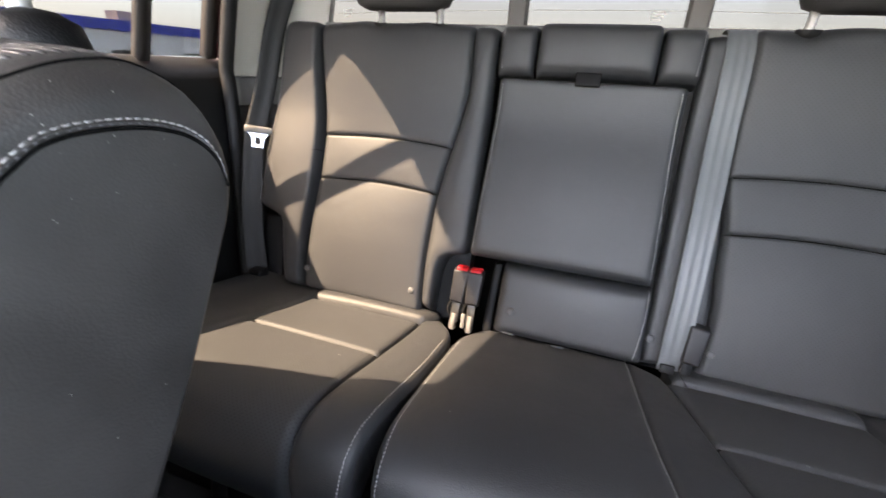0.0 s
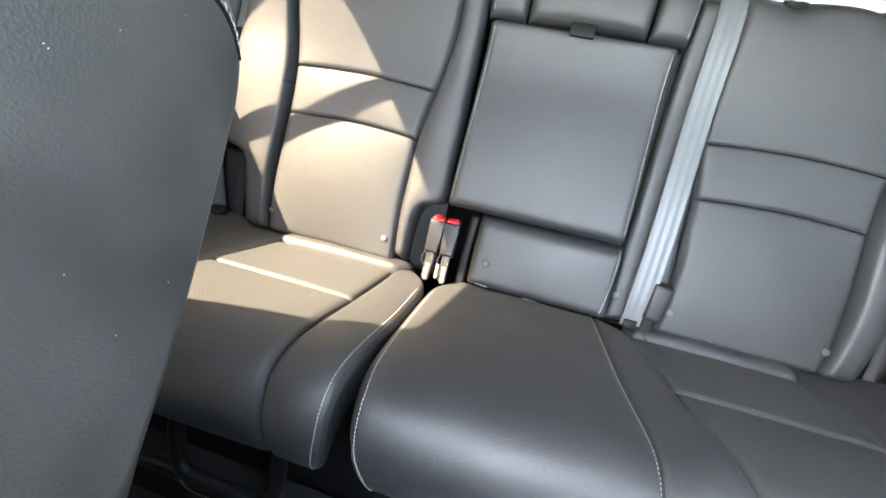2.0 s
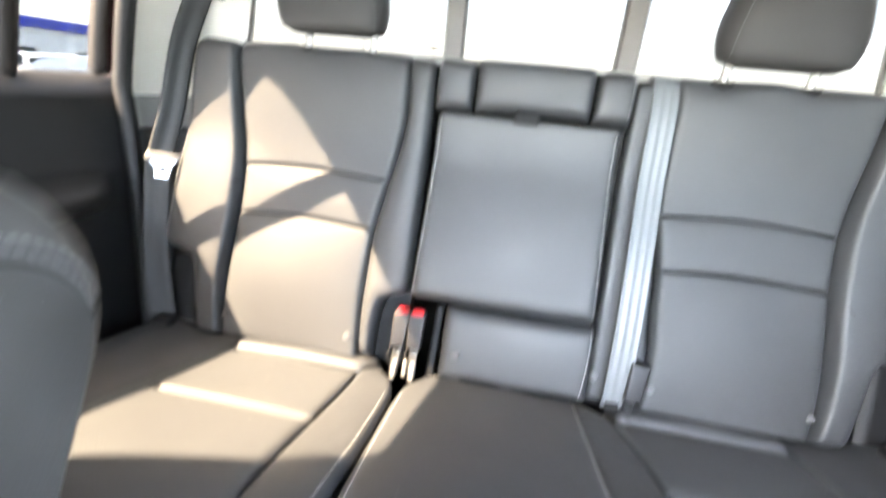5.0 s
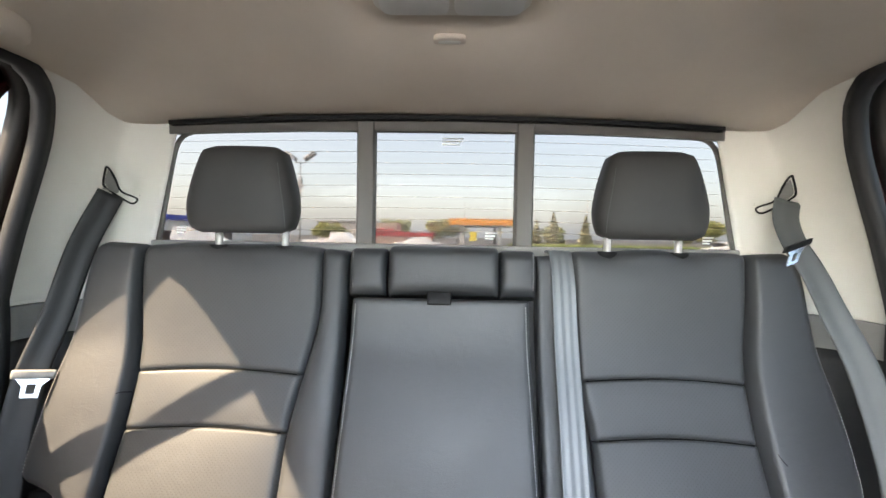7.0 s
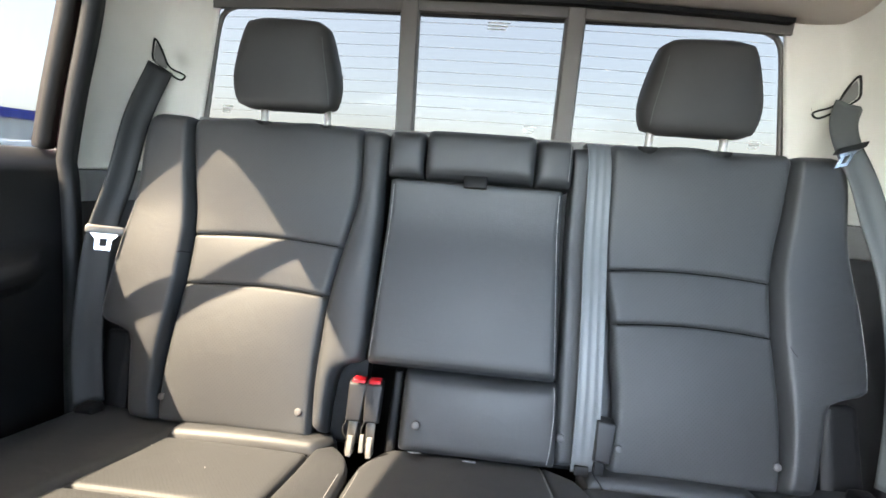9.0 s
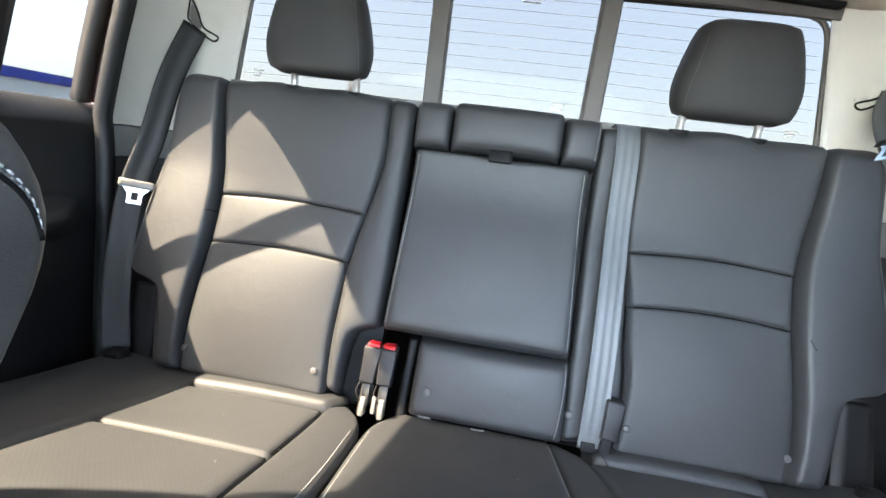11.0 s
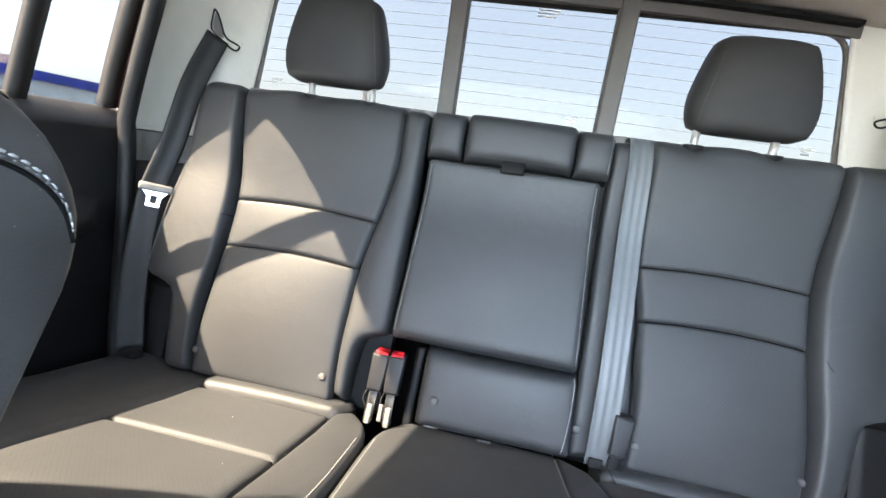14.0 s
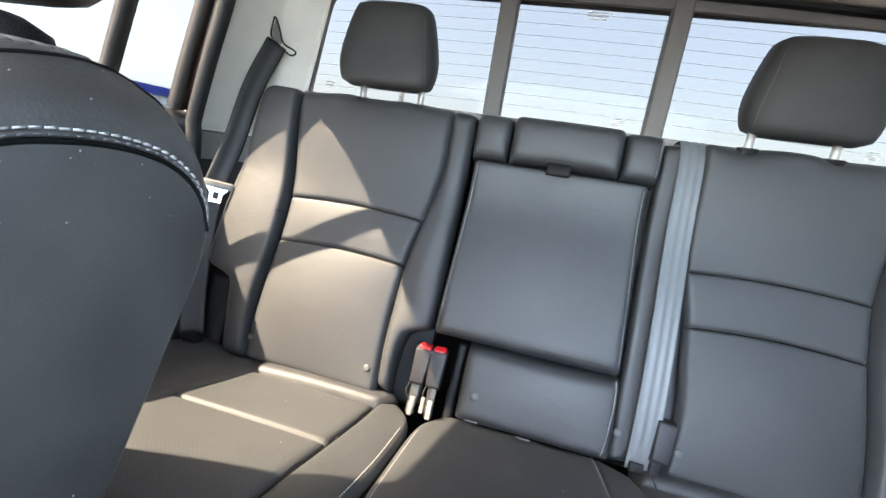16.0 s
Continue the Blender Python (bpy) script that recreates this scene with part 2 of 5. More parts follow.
def cushion(to_world, left, right, radii=(0.012, 0.012, 0.012, 0.012), puff=0.008, depth=0.04, nu=18, nv=22, bottom=None, top=None, form=None, bm=None):
    """An upholstered panel between a left and a right outline, with rolled-over edges that sink into the seams.
    radii: left, right, bottom, top."""
    L, R = curve_through([(*p, 0) for p in left], 80), curve_through([(*p, 0) for p in right], 80)
    B = curve_through([(*p, 0) for p in (bottom or (left[0], right[0]))], 40)
    T = curve_through([(*p, 0) for p in (top or (left[-1], right[-1]))], 40)
    bm = bm or bmesh.new()
    uv = bm.loops.layers.uv.verify()
    grid, flat = [], {}
    tall = (Vector(left[-1]) - Vector(left[0])).length
    for t in row_steps(nv, radii[2], radii[3], tall):
        row = []
        for s in steps(nu):
            l, r, b, u = at_step(L, t), at_step(R, t), at_step(B, s), at_step(T, s)
            corner = (1 - s) * (1 - t) * B[0] + s * (1 - t) * B[-1] + (1 - s) * t * T[0] + s * t * T[-1]
            p = (1 - s) * l + s * r + (1 - t) * b + t * u - corner
            w, h = (r - l).length, (u - b).length
            z = puff * (16 * s * (1 - s) * t * (1 - t)) ** 0.85
            z += sum(round_edge(d, q) for d, q in zip((s * w, (1 - s) * w, t * h, (1 - t) * h), radii) if q)
            z = max(z, -depth * 0.9)
            if form:
                z += form(p.x, p.y)
            v = bm.verts.new(to_world(p.x, p.y, z))
            flat[v] = (p.x, p.y)
            row.append(v)
        grid.append(row)
    for a, b in zip(grid, grid[1:]):
        for i in range(nu):
            f = bm.faces.new((a[i], a[i + 1], b[i + 1], b[i]))
            for loop in f.loops:
                loop[uv].uv = flat[loop.vert]
    rim = grid[0][:-1] + [r[-1] for r in grid[:-1]] + grid[-1][:0:-1] + [r[0] for r in grid[:0:-1]]
    back = []
    for v in rim:
        x, y = flat[v]
        back.append(bm.verts.new(to_world(x, y, -depth)))
    for i in range(len(rim)):
        j = (i + 1) % len(rim)
        bm.faces.new((rim[j], rim[i], back[i], back[j]))
    bm.faces.new(back)
    for i in range(len(rim)):
        bm.edges.get((rim[i], rim[(i + 1) % len(rim)])).smooth = False
    return bm


def sweep(points, section, closed=False, up=Vector((0, 0, 1)), bm=None, cap=True):
    """Carries a closed section (list of (a, b) offsets: a sideways, b along up) along points."""
    bm = bm or bmesh.new()
    pts = [Vector(p) for p in points]
    rings, n = [], len(pts)
    for i, p in enumerate(pts):
        a, b = (pts[i - 1], pts[(i + 1) % n]) if closed else (pts[max(i - 1, 0)], pts[min(i + 1, n - 1)])
        d = (b - a).normalized()
        side = d.cross(up)
        side = side.normalized() if side.length > 1e-4 else Vector((1, 0, 0))
        lift = side.cross(d).normalized()
        rings.append([bm.verts.new(p + side * x + lift * y) for x, y in section])
    m = len(section)
    for k in range(n if closed else n - 1):
        r, q = rings[k], rings[(k + 1) % n]
        for i in range(m):
            bm.faces.new((r[i], r[(i + 1) % m], q[(i + 1) % m], q[i]))
    if cap and not closed:
        bm.faces.new(rings[0][::-1])
        bm.faces.new(rings[-1])
    return bm


def circle(r, n=10, squash=1.0):
    return [(r * math.cos(2 * math.pi * i / n), r * squash * math.sin(2 * math.pi * i / n)) for i in range(n)]


def tube(points, r, n=10, smooth=0, closed=False, up=Vector((0, 0, 1)), bm=None):
    if smooth:
        points = curve_through(points, smooth)
    return sweep(points, circle(r, n), closed, up, bm)


def box(lo, hi, bevel=0.0, segments=2, m=None, bm=None):
    """A box between two corners, its edges rounded, optionally moved by a matrix."""
    bm = bm or bmesh.new()
    made = bmesh.ops.create_cube(bm, size=1)["verts"]
    for v in made:
        v.co = Vector([l + (c + 0.5) * (h - l) for c, l, h in zip(v.co, lo, hi)])
    if bevel:
        edges = {e for v in made for e in v.link_edges}
        made = list(bmesh.ops.bevel(bm, geom=list(edges) + made, offset=bevel, segments=segments, profile=0.6, affect="EDGES")["verts"])
    if m:
        seen = set(made)
        for v in list(seen):
            for f in v.link_faces:
                seen.update(f.verts)
        bmesh.ops.transform(bm, matrix=m, verts=list(seen))
    return bm


def disc(center, axis, r, h, n=14, bm=None, dome=0.0):
    """A short round stud with its face along axis."""
    bm = bm or bmesh.new()
    q = Vector(axis).to_track_quat("Z", "Y").to_matrix()
    c, rings = Vector(center), []
    for rr, hh in ((r, -h), (r, h * 0.4), (r * 0.85, h), (r * 0.4, h + dome)):
        rings.append([bm.verts.new(c + q @ Vector((rr * math.cos(a), rr * math.sin(a), hh))) for a in (2 * math.pi * i / n for i in range(n))])
    for a, b in zip(rings, rings[1:]):
        for i in range(n):
            bm.faces.new((a[i], a[(i + 1) % n], b[(i + 1) % n], b[i]))
    bm.faces.new(rings[-1])
    bm.faces.new(rings[0][::-1])
    return bm


def stitches(points, normal, pitch=0.0052, size=0.0033, width=0.0011, count=None):
    """A row of short thread stitches along a line, standing slightly proud."""
    bm = bmesh.new()
    rough = curve_through(points, 60)
    total = sum((b - a).length for a, b in zip(rough, rough[1:]))
    n = count or max(int(total / pitch), 2)
    fine = curve_through(points, n * 2 + 1)
    for i in range(n):
        a, b = fine[2 * i], fine[2 * i + 1]
        d = (b - a).normalized()
        nn = Vector(normal(a) if callable(normal) else normal).normalized()
        s = d.cross(nn).normalized() * width * 0.5
        mid = (a + b) / 2
        h = d * size * 0.5
        lo = [bm.verts.new(q - nn * 0.0006) for q in (mid - h - s, mid + h - s, mid + h + s, mid - h + s)]
        hi = [bm.verts.new(q + nn * 0.0008) for q in (mid - h * 0.7 - s * 0.6, mid + h * 0.7 - s * 0.6, mid + h * 0.7 + s * 0.6, mid - h * 0.7 + s * 0.6)]
        bm.faces.new(hi)
        for k in range(4):
            bm.faces.new((lo[k], lo[(k + 1) % 4], hi[(k + 1) % 4], hi[k]))
    return bm


def laid_on(points, normal, *obs, lift=0.0004, n=70):
    """The line of points, lowered or raised along its normal onto the surfaces of the given meshes."""
    trees = []
    for ob in obs:
        shift = base_of(ob.parent) if ob.parent else Vector()
        trees.append(BVHTree.FromPolygons([v.co + shift for v in ob.data.vertices], [tuple(p.vertices) for p in ob.data.polygons]))
    out = []
    for p in curve_through(points, n):
        nn = Vector(normal(p) if callable(normal) else normal).normalized()
        hits = [h[0] for h in (t.ray_cast(p + nn * 0.03, -nn, 0.07) for t in trees) if h[0]]
        out.append(max(hits, key=lambda q: q.dot(nn)) + nn * lift if hits else p)
    return out


def ribbon(points, across, width=0.047, thick=0.0016, n=60, cells=10, ripple=0.0, creases=2.5):
    """A strap of webbing along points; across: the way of its width, at each point."""
    bm = bmesh.new()
    uv = bm.loops.layers.uv.verify()
    line = curve_through(points, n)
    wide = curve_through(across, n)
    front, back, place = [], [], {}
    run = 0.0
    for i, p in enumerate(line):
        d = (line[min(i + 1, n - 1)] - line[max(i - 1, 0)]).normalized()
        w = (wide[i] - d * wide[i].dot(d)).normalized()
        nn = w.cross(d).normalized()
        run += (p - line[i - 1]).length if i else 0
        rf, rb = [], []
        for k in range(cells + 1):
            s = k / cells - 0.5
            lift = ripple * math.cos(2 * math.pi * creases * s + 0.3 * math.sin(4 * run))
            q = p + w * s * width + nn * lift
            a, b = bm.verts.new(q + nn * thick / 2), bm.verts.new(q - nn * thick / 2)
            place[a] = place[b] = (s * width, run)
            rf.append(a), rb.append(b)
        front.append(rf), back.append(rb)
    for g, flip in ((front, False), (back, True)):
        for a, b in zip(g, g[1:]):
            for k in range(cells):
                bm.faces.new((a[k], a[k + 1], b[k + 1], b[k]))
    for i in range(n - 1):
        for k in (0, cells):
            bm.faces.new((front[i][k], front[i + 1][k], back[i + 1][k], back[i][k]))
    for i in (0, n - 1):
        for k in range(cells):
            bm.faces.new((front[i][k], front[i][k + 1], back[i][k + 1], back[i][k]))
    for f in bm.faces:
        for loop in f.loops:
            loop[uv].uv = place[loop.vert]
    return bm



# ---- frames of the rear bench ----
LEAN_BACK = radians(21.8)
BACK_FOOT = Vector((0, 0.806, 0.27))
BACK_UP = Vector((0, math.sin(LEAN_BACK), math.cos(LEAN_BACK)))
BACK_OUT = Vector((0, -math.cos(LEAN_BACK), math.sin(LEAN_BACK)))


def ease(x):
    x = min(max(x, 0.0), 1.0)
    return x * x * (3 - 2 * x)


def on_back(u, v, w=0.0):
    """A point of the rear backrest: across, up along it, and out of it. The shoulder comes forward."""
    w += 0.042 * ease((v - 0.40) / 0.24) - 0.016 * ease((v - 0.595) / 0.05)
    return BACK_FOOT + Vector((u, 0, 0)) + BACK_UP * v + BACK_OUT * w


SEAT_LINE = curve_through([(0, 0.86, 0.262), (0, 0.80, 0.278), (0, 0.70, 0.298), (0, 0.60, 0.320), (0, 0.50, 0.345), (0, 0.445, 0.352),
                           (0, 0.408, 0.341), (0, 0.386, 0.310), (0, 0.379, 0.27), (0, 0.386, 0.228), (0, 0.405, 0.200), (0, 0.45, 0.188)], 400)
SEAT_RUN = [0.0]
for a_, b_ in zip(SEAT_LINE, SEAT_LINE[1:]):
    SEAT_RUN.append(SEAT_RUN[-1] + (b_ - a_).length)
SEAT_END = SEAT_RUN[-1]


def run_at(y):
    """How far along the cushion's top, from the back, it reaches depth y."""
    return next(r for p, r in zip(SEAT_LINE, SEAT_RUN) if p.y <= y)


def low_run(z):
    """How far along the cushion's line its front face reaches down to height z."""
    return next(r for p, r in zip(SEAT_LINE, SEAT_RUN) if p.y < 0.40 and p.z <= z or r >= SEAT_END)


def on_seat(x, v, w=0.0):
    """A point of the bench cushion: across, along its line from back to front edge, and out of it."""
    s = min(max(v / SEAT_END, 0.0), 1.0) * (len(SEAT_LINE) - 1)
    i = min(int(s), len(SEAT_LINE) - 2)
    p = SEAT_LINE[i].lerp(SEAT_LINE[i + 1], s - i)
    a, b = SEAT_LINE[max(i - 6, 0)], SEAT_LINE[min(i + 7, len(SEAT_LINE) - 1)]
    d = (b - a).normalized()
    out = Vector((0, d.z, -d.y))
    return Vector((x, p.y, p.z)) + out * w


def seat_normal(p):
    t = ease((0.45 - p.y) / 0.05)
    if p.z < 0.24:
        return Vector((0, -1, -0.45))
    return Vector((0, -0.22 - 1.6 * t, 1.0 - 0.75 * t))


# ---- cab: floor, walls, roof ----
floor = part("floor", box((-0.92, -1.35, -0.06), (0.92, 1.16, 0.0)), CARPET, smooth=False)
tagged(floor, "dark grey carpeted cab floor", "floor", kind="structure")
wall = part("wall_rear", box((-0.86, 1.10, 0.0), (0.86, 1.14, 0.835)), PLASTIC, smooth=False)
tagged(wall, "black rear cab wall behind the bench", "wall", kind="structure")
wall = part("wall_front", box((-0.80, -1.35, 0.0), (0.80, -1.30, 0.62)), PLASTIC, smooth=False)
tagged(wall, "plain black wall under the windscreen opening", "wall", kind="structure")

# Two added panels, out of view, hold windscreen light off the floor and cushion fronts.
wall = part("front_light_block", box((0.17, -0.34, 0.0), (0.80, -0.30, 0.80)), PLASTIC, smooth=False)
tagged(wall, "unseen black panel added to block front light, like a right front seat-back", "wall", kind="structure")
wall = part("centre_light_block", box((-0.12, -0.34, 0.0), (0.168, -0.30, 0.52)), PLASTIC, smooth=False)
tagged(wall, "unseen low black panel added to block light between the front places", "wall", kind="structure")


def roof_height(x, y):
    wing = ease((abs(x) - 0.40) / 0.22)
    side, rear = 0.058 * ease((abs(x) - 0.34) / 0.33), 0.075 * ((1 - wing) * ease((y - 0.66) / 0.40) + wing * ease((y - 0.80) / 0.26))
    both = (side ** 4 + rear ** 4) ** 0.25
    recess = 0.012 * (1 - ease((abs(x - 0.015) - 0.15 - 0.35 * max(0.80 - y, 0.0)) / 0.07)) * (1 - ease((y - 0.80) / 0.07))
    return 1.20 - both + recess - 0.03 * ease((-0.25 - y) / 0.5) - 0.018 * (x / 0.6) ** 2 * ease((y - 0.93) / 0.13)


def roof_sheet():
    """The headliner, with its thickness."""
    bm = bmesh.new()
    xs = [-0.70 + 0.035 * i for i in range(41)]
    ys = [-0.40 + 0.0363 * i for i in range(42)]
    low, high = {}, {}
    for x in xs:
        for y in ys:
            z = roof_height(x, y)
            low[x, y], high[x, y] = bm.verts.new((x, y, z)), bm.verts.new((x, y, z + 0.05))
    cells = [(i, j) for i in range(40) for j in range(41)]
    used = set(cells)
    for i, j in cells:
        a, b, c, d = (xs[i], ys[j]), (xs[i + 1], ys[j]), (xs[i + 1], ys[j + 1]), (xs[i], ys[j + 1])
        bm.faces.new((low[a], low[d], low[c], low[b]))
        bm.faces.new((high[a], high[b], high[c], high[d]))
        for (p, q), n in (((a, b), (i, j - 1)), ((b, c), (i + 1, j)), ((c, d), (i, j + 1)), ((d, a), (i - 1, j))):
            if n not in used:
                bm.faces.new((low[p], low[q], high[q], high[p]))
    bmesh.ops.delete(bm, geom=[v for v in bm.verts if not v.link_faces], context="VERTS")
    return bm


ceiling = part("ceiling", roof_sheet(), FABRIC)
tagged(ceiling, "grey-beige fabric headliner curving down to the rear window", "ceiling", kind="structure")

# Rear window: a frame round three panes, two uprights, a dark rail above.
window = thing("window_1", (0, 1.08, 0.85), "three-pane rear cab window with grey-brown frame and heater lines", "window", kind="structure")
WIN_TOP, WIN_LOW = 1.098, 0.858


def win_half(z):
    return 0.612 - 0.05 * (z - WIN_LOW) / (WIN_TOP - WIN_LOW)


def upright(x0, x1):
    bm = bmesh.new()
    rows = []
    for k in range(9):
        z = 0.835 + (1.1135 - 0.835) * k / 8
        rows.append([bm.verts.new((x, y, z)) for x, y in ((x0, 1.096), (x0, 1.076), (x0 + 0.004, 1.070), (x1 - 0.004, 1.070), (x1, 1.076), (x1, 1.096))])
    for a, b in zip(rows, rows[1:]):
        for i in range(6):
            bm.faces.new((a[i], a[(i + 1) % 6], b[(i + 1) % 6], b[i]))
    bm.faces.new(rows[0])
    bm.faces.new(rows[-1])
    return bm


part("mullion", upright(-0.183, -0.144), FRAME_TRIM, window, "grey-brown window upright", smooth=False)
part("mullion", upright(0.153, 0.192), FRAME_TRIM, window, "grey-brown window upright", smooth=False)


def top_band(z0, z1, y0, y1, x_end, sag=0.024):
    bm = bmesh.new()
    rows = []
    for i in range(33):
        x = -x_end + 2 * x_end * i / 32
        d = -sag * (x / 0.57) ** 2
        rows.append([bm.verts.new((x, y, z + d)) for y, z in ((y0, z0), (y0, z1), (y1, z1), (y1, z0))])
    for a, b in zip(rows, rows[1:]):
        for i in range(4):
            bm.faces.new((a[i], a[(i + 1) % 4], b[(i + 1) % 4], b[i]))
    bm.faces.new(rows[0])
    bm.faces.new(rows[-1])
    return bm


part("window_frame", top_band(1.095, 1.1165, 1.0735, 1.0855, 0.585, 0.0125), FRAME_TRIM, window, "grey-brown window head", smooth=False)
part("rail", top_band(1.1135, 1.1215, 1.052, 1.0695, 0.572, 0.0165), PLASTIC, window, "thin black rail along the window top", smooth=False)
part("sill", box((-0.62, 1.064, 0.832), (0.62, 1.10, 0.855), 0.004), MID_TRIM, window, "grey sill under the glass", smooth=False)
for k in (-1, 1):
    side = [(k * x, 1.084, z) for x, z in ((0.617, 0.852), (0.612, 0.875), (0.602, 0.93), (0.591, 0.99), (0.582, 1.035), (0.574, 1.062), (0.561, 1.079), (0.540, 1.088), (0.515, 1.0915))]
    part("window_frame", sweep(curve_through(side, 30), [(-0.004, -0.003), (0.004, -0.003), (0.004, 0.003), (-0.004, 0.003)], up=Vector((0, 1, 0))), FRAME_TRIM, window)
    part("window_frame", sweep(curve_through([(x + k * 0.020, y + 0.011, z) for x, y, z in side[:5]], 30), [(-0.014, -0.003), (0.014, -0.003), (0.014, 0.003), (-0.014, 0.003)], up=Vector((0, 1, 0))), FRAME_BLACK, window, "black printed edge of the glass")
for x0, x1 in ((-0.66, -0.165), (-0.165, 0.17), (0.17, 0.66)):
    pane = part("pane", box((x0, 1.0865, 0.84), (x1, 1.0905, 1.12)), REAR_GLASS, window, smooth=False)
for i in range(9):
    z = 0.885 + 0.024 * i
    for x0, x1 in ((-win_half(z) + 0.005, -0.184), (-0.143, 0.152), (0.193, win_half(z) - 0.005)):
        bm = sweep([(x0, 1.0855, z - 0.010 * (x0 / 0.6) ** 2), ((x0 + x1) / 2, 1.0855, z - 0.010 * ((x0 + x1) / 1.2) ** 2), (x1, 1.0855, z - 0.010 * (x1 / 0.6) ** 2)],
                   [(-0.0003, -0.0003), (0.0003, -0.0003), (0.0003, 0.0003), (-0.0003, 0.0003)])
        part("heater_line", bm, LINE, window)
# Small printed maker's plates on the glass: plain bars.
for x, z, w in ((0.105, 0.880, 0.026), (0.565, 0.878, 0.024), (-0.565, 0.882, 0.024), (0.02, 1.080, 0.045)):
    for j in range(3):
        part("print_bar", box((x - w / 2, 1.0849, z - 0.006 * j), (x + w / 2 - 0.004 * j, 1.0856, z - 0.006 * j + 0.003)), TAG, window, smooth=False)

# Overhead: rear lamp, a small clip plate and the end of a grab handle on the headliner.
def pad(cx, cy, a, b, z, h, r, power=5.0, n=40, under=0.02):
    """A flat plate with a rounded outline hanging from height z down by h, its lower edge rolled by r."""
    bm = bmesh.new()
    rows = []
    for inset, zz in [(0.0, z + under), (0.0, z - h + r)] + [(r * (1 - math.cos(q)), z - h + r * (1 - math.sin(q))) for q in (0.5, 1.0, 1.57)]:
        row = []
        for i in range(n):
            t = 2 * math.pi * i / n
            c, q = math.cos(t), math.sin(t)
            row.append(bm.verts.new((cx + math.copysign(abs(c) ** (2 / power), c) * (a - inset), cy + math.copysign(abs(q) ** (2 / power), q) * (b - inset), zz)))
        rows.append(row)
    for p, q in zip(rows, rows[1:]):
        for i in range(n):
            bm.faces.new((p[i], p[(i + 1) % n], q[(i + 1) % n], q[i]))
    bm.faces.new(rows[0]), bm.faces.new(rows[-1])
    return bm


zz = roof_height(0.015, 0.74)
roof_lamp = thing("ceiling_light", (0.015, 0.73, zz), "pale oblong roof lamp with two lenses on the headliner", "lamp")
part("frame", pad(0.015, 0.737, 0.108, 0.056, zz, 0.020, 0.007), PILLAR, roof_lamp, "pale lamp bezel")
for x in (-0.0355, 0.0655):
    part("lens", pad(x, 0.739, 0.047, 0.044, zz - 0.018, 0.006, 0.003, 7, under=0.004), TAG, roof_lamp, "milky ribbed lens")
zz = roof_height(0.012, 0.835)
hook = thing("ceiling_clip", (0.012, 0.835, zz), "small grey plastic clip plate on the headliner", "clip")
part("plate", pad(0.012, 0.837, 0.025, 0.0095, zz, 0.006, 0.003, 3.5), FABRIC, hook)
part("slot", pad(0.012, 0.837, 0.017, 0.005, zz - 0.0055, 0.0012, 0.0005, 3.5, under=0.0), PILLAR, hook, "raised tongue of the clip")
zz = roof_height(-0.60, 0.72)
grip = thing("grab_handle", (-0.60, 0.70, zz), "beige grab handle folded against the headliner above the door", "grab handle")
part("end_cap", pad(-0.602, 0.722, 0.044, 0.060, zz, 0.020, 0.010, 2.6), FABRIC, grip, "rounded end cap")
part("bar", box((-0.625, 0.46, zz - 0.026), (-0.582, 0.70, zz - 0.008), 0.008, 3), FABRIC, grip, "folded grip bar")
part("end_cap", pad(-0.602, 0.44, 0.044, 0.060, zz, 0.020, 0.010, 2.6), FABRIC, grip, "rounded end cap")


# ---- sides of the cab ----
def glass_half(z):
    """Half the width of the cab at the door glass: it leans inwards above the sill."""
    return 0.873 - 0.36 * (max(z, 0.745) - 0.765)


def seal_half(z):
    return 0.800 - 0.36 * (max(z, 0.74) - 0.77)


SEAL_LOOP = [(0.885, 0.04), (0.905, 0.30), (0.929, 0.55), (0.937, 0.70), (0.930, 0.79), (0.9235, 0.88), (0.921, 0.95), (0.917, 1.02), (0.910, 1.06), (0.898, 1.098), (0.879, 1.122), (0.852, 1.137),
             (0.80, 1.143), (0.30, 1.146), (-0.2, 1.146)]
GLASS_EDGE = [(0.302, 0.765), (0.302, 0.95), (0.306, 1.06), (0.335, 1.143), (0.42, 1.155), (0.60, 1.157), (0.80, 1.157), (0.868, 1.149), (0.898, 1.128), (0.914, 1.095), (0.921, 1.03), (0.923, 0.95), (0.926, 0.85), (0.932, 0.765)]


def door_edge(z):
    """Depth at which the pillar trim meets the door opening."""
    for (y0, z0), (y1, z1) in zip(SEAL_LOOP[:11], SEAL_LOOP[1:12]):
        if z <= z1:
            break
    return y0 + (y1 - y0) * min(max((z - z0) / (z1 - z0), 0.0), 1.0) + 0.004


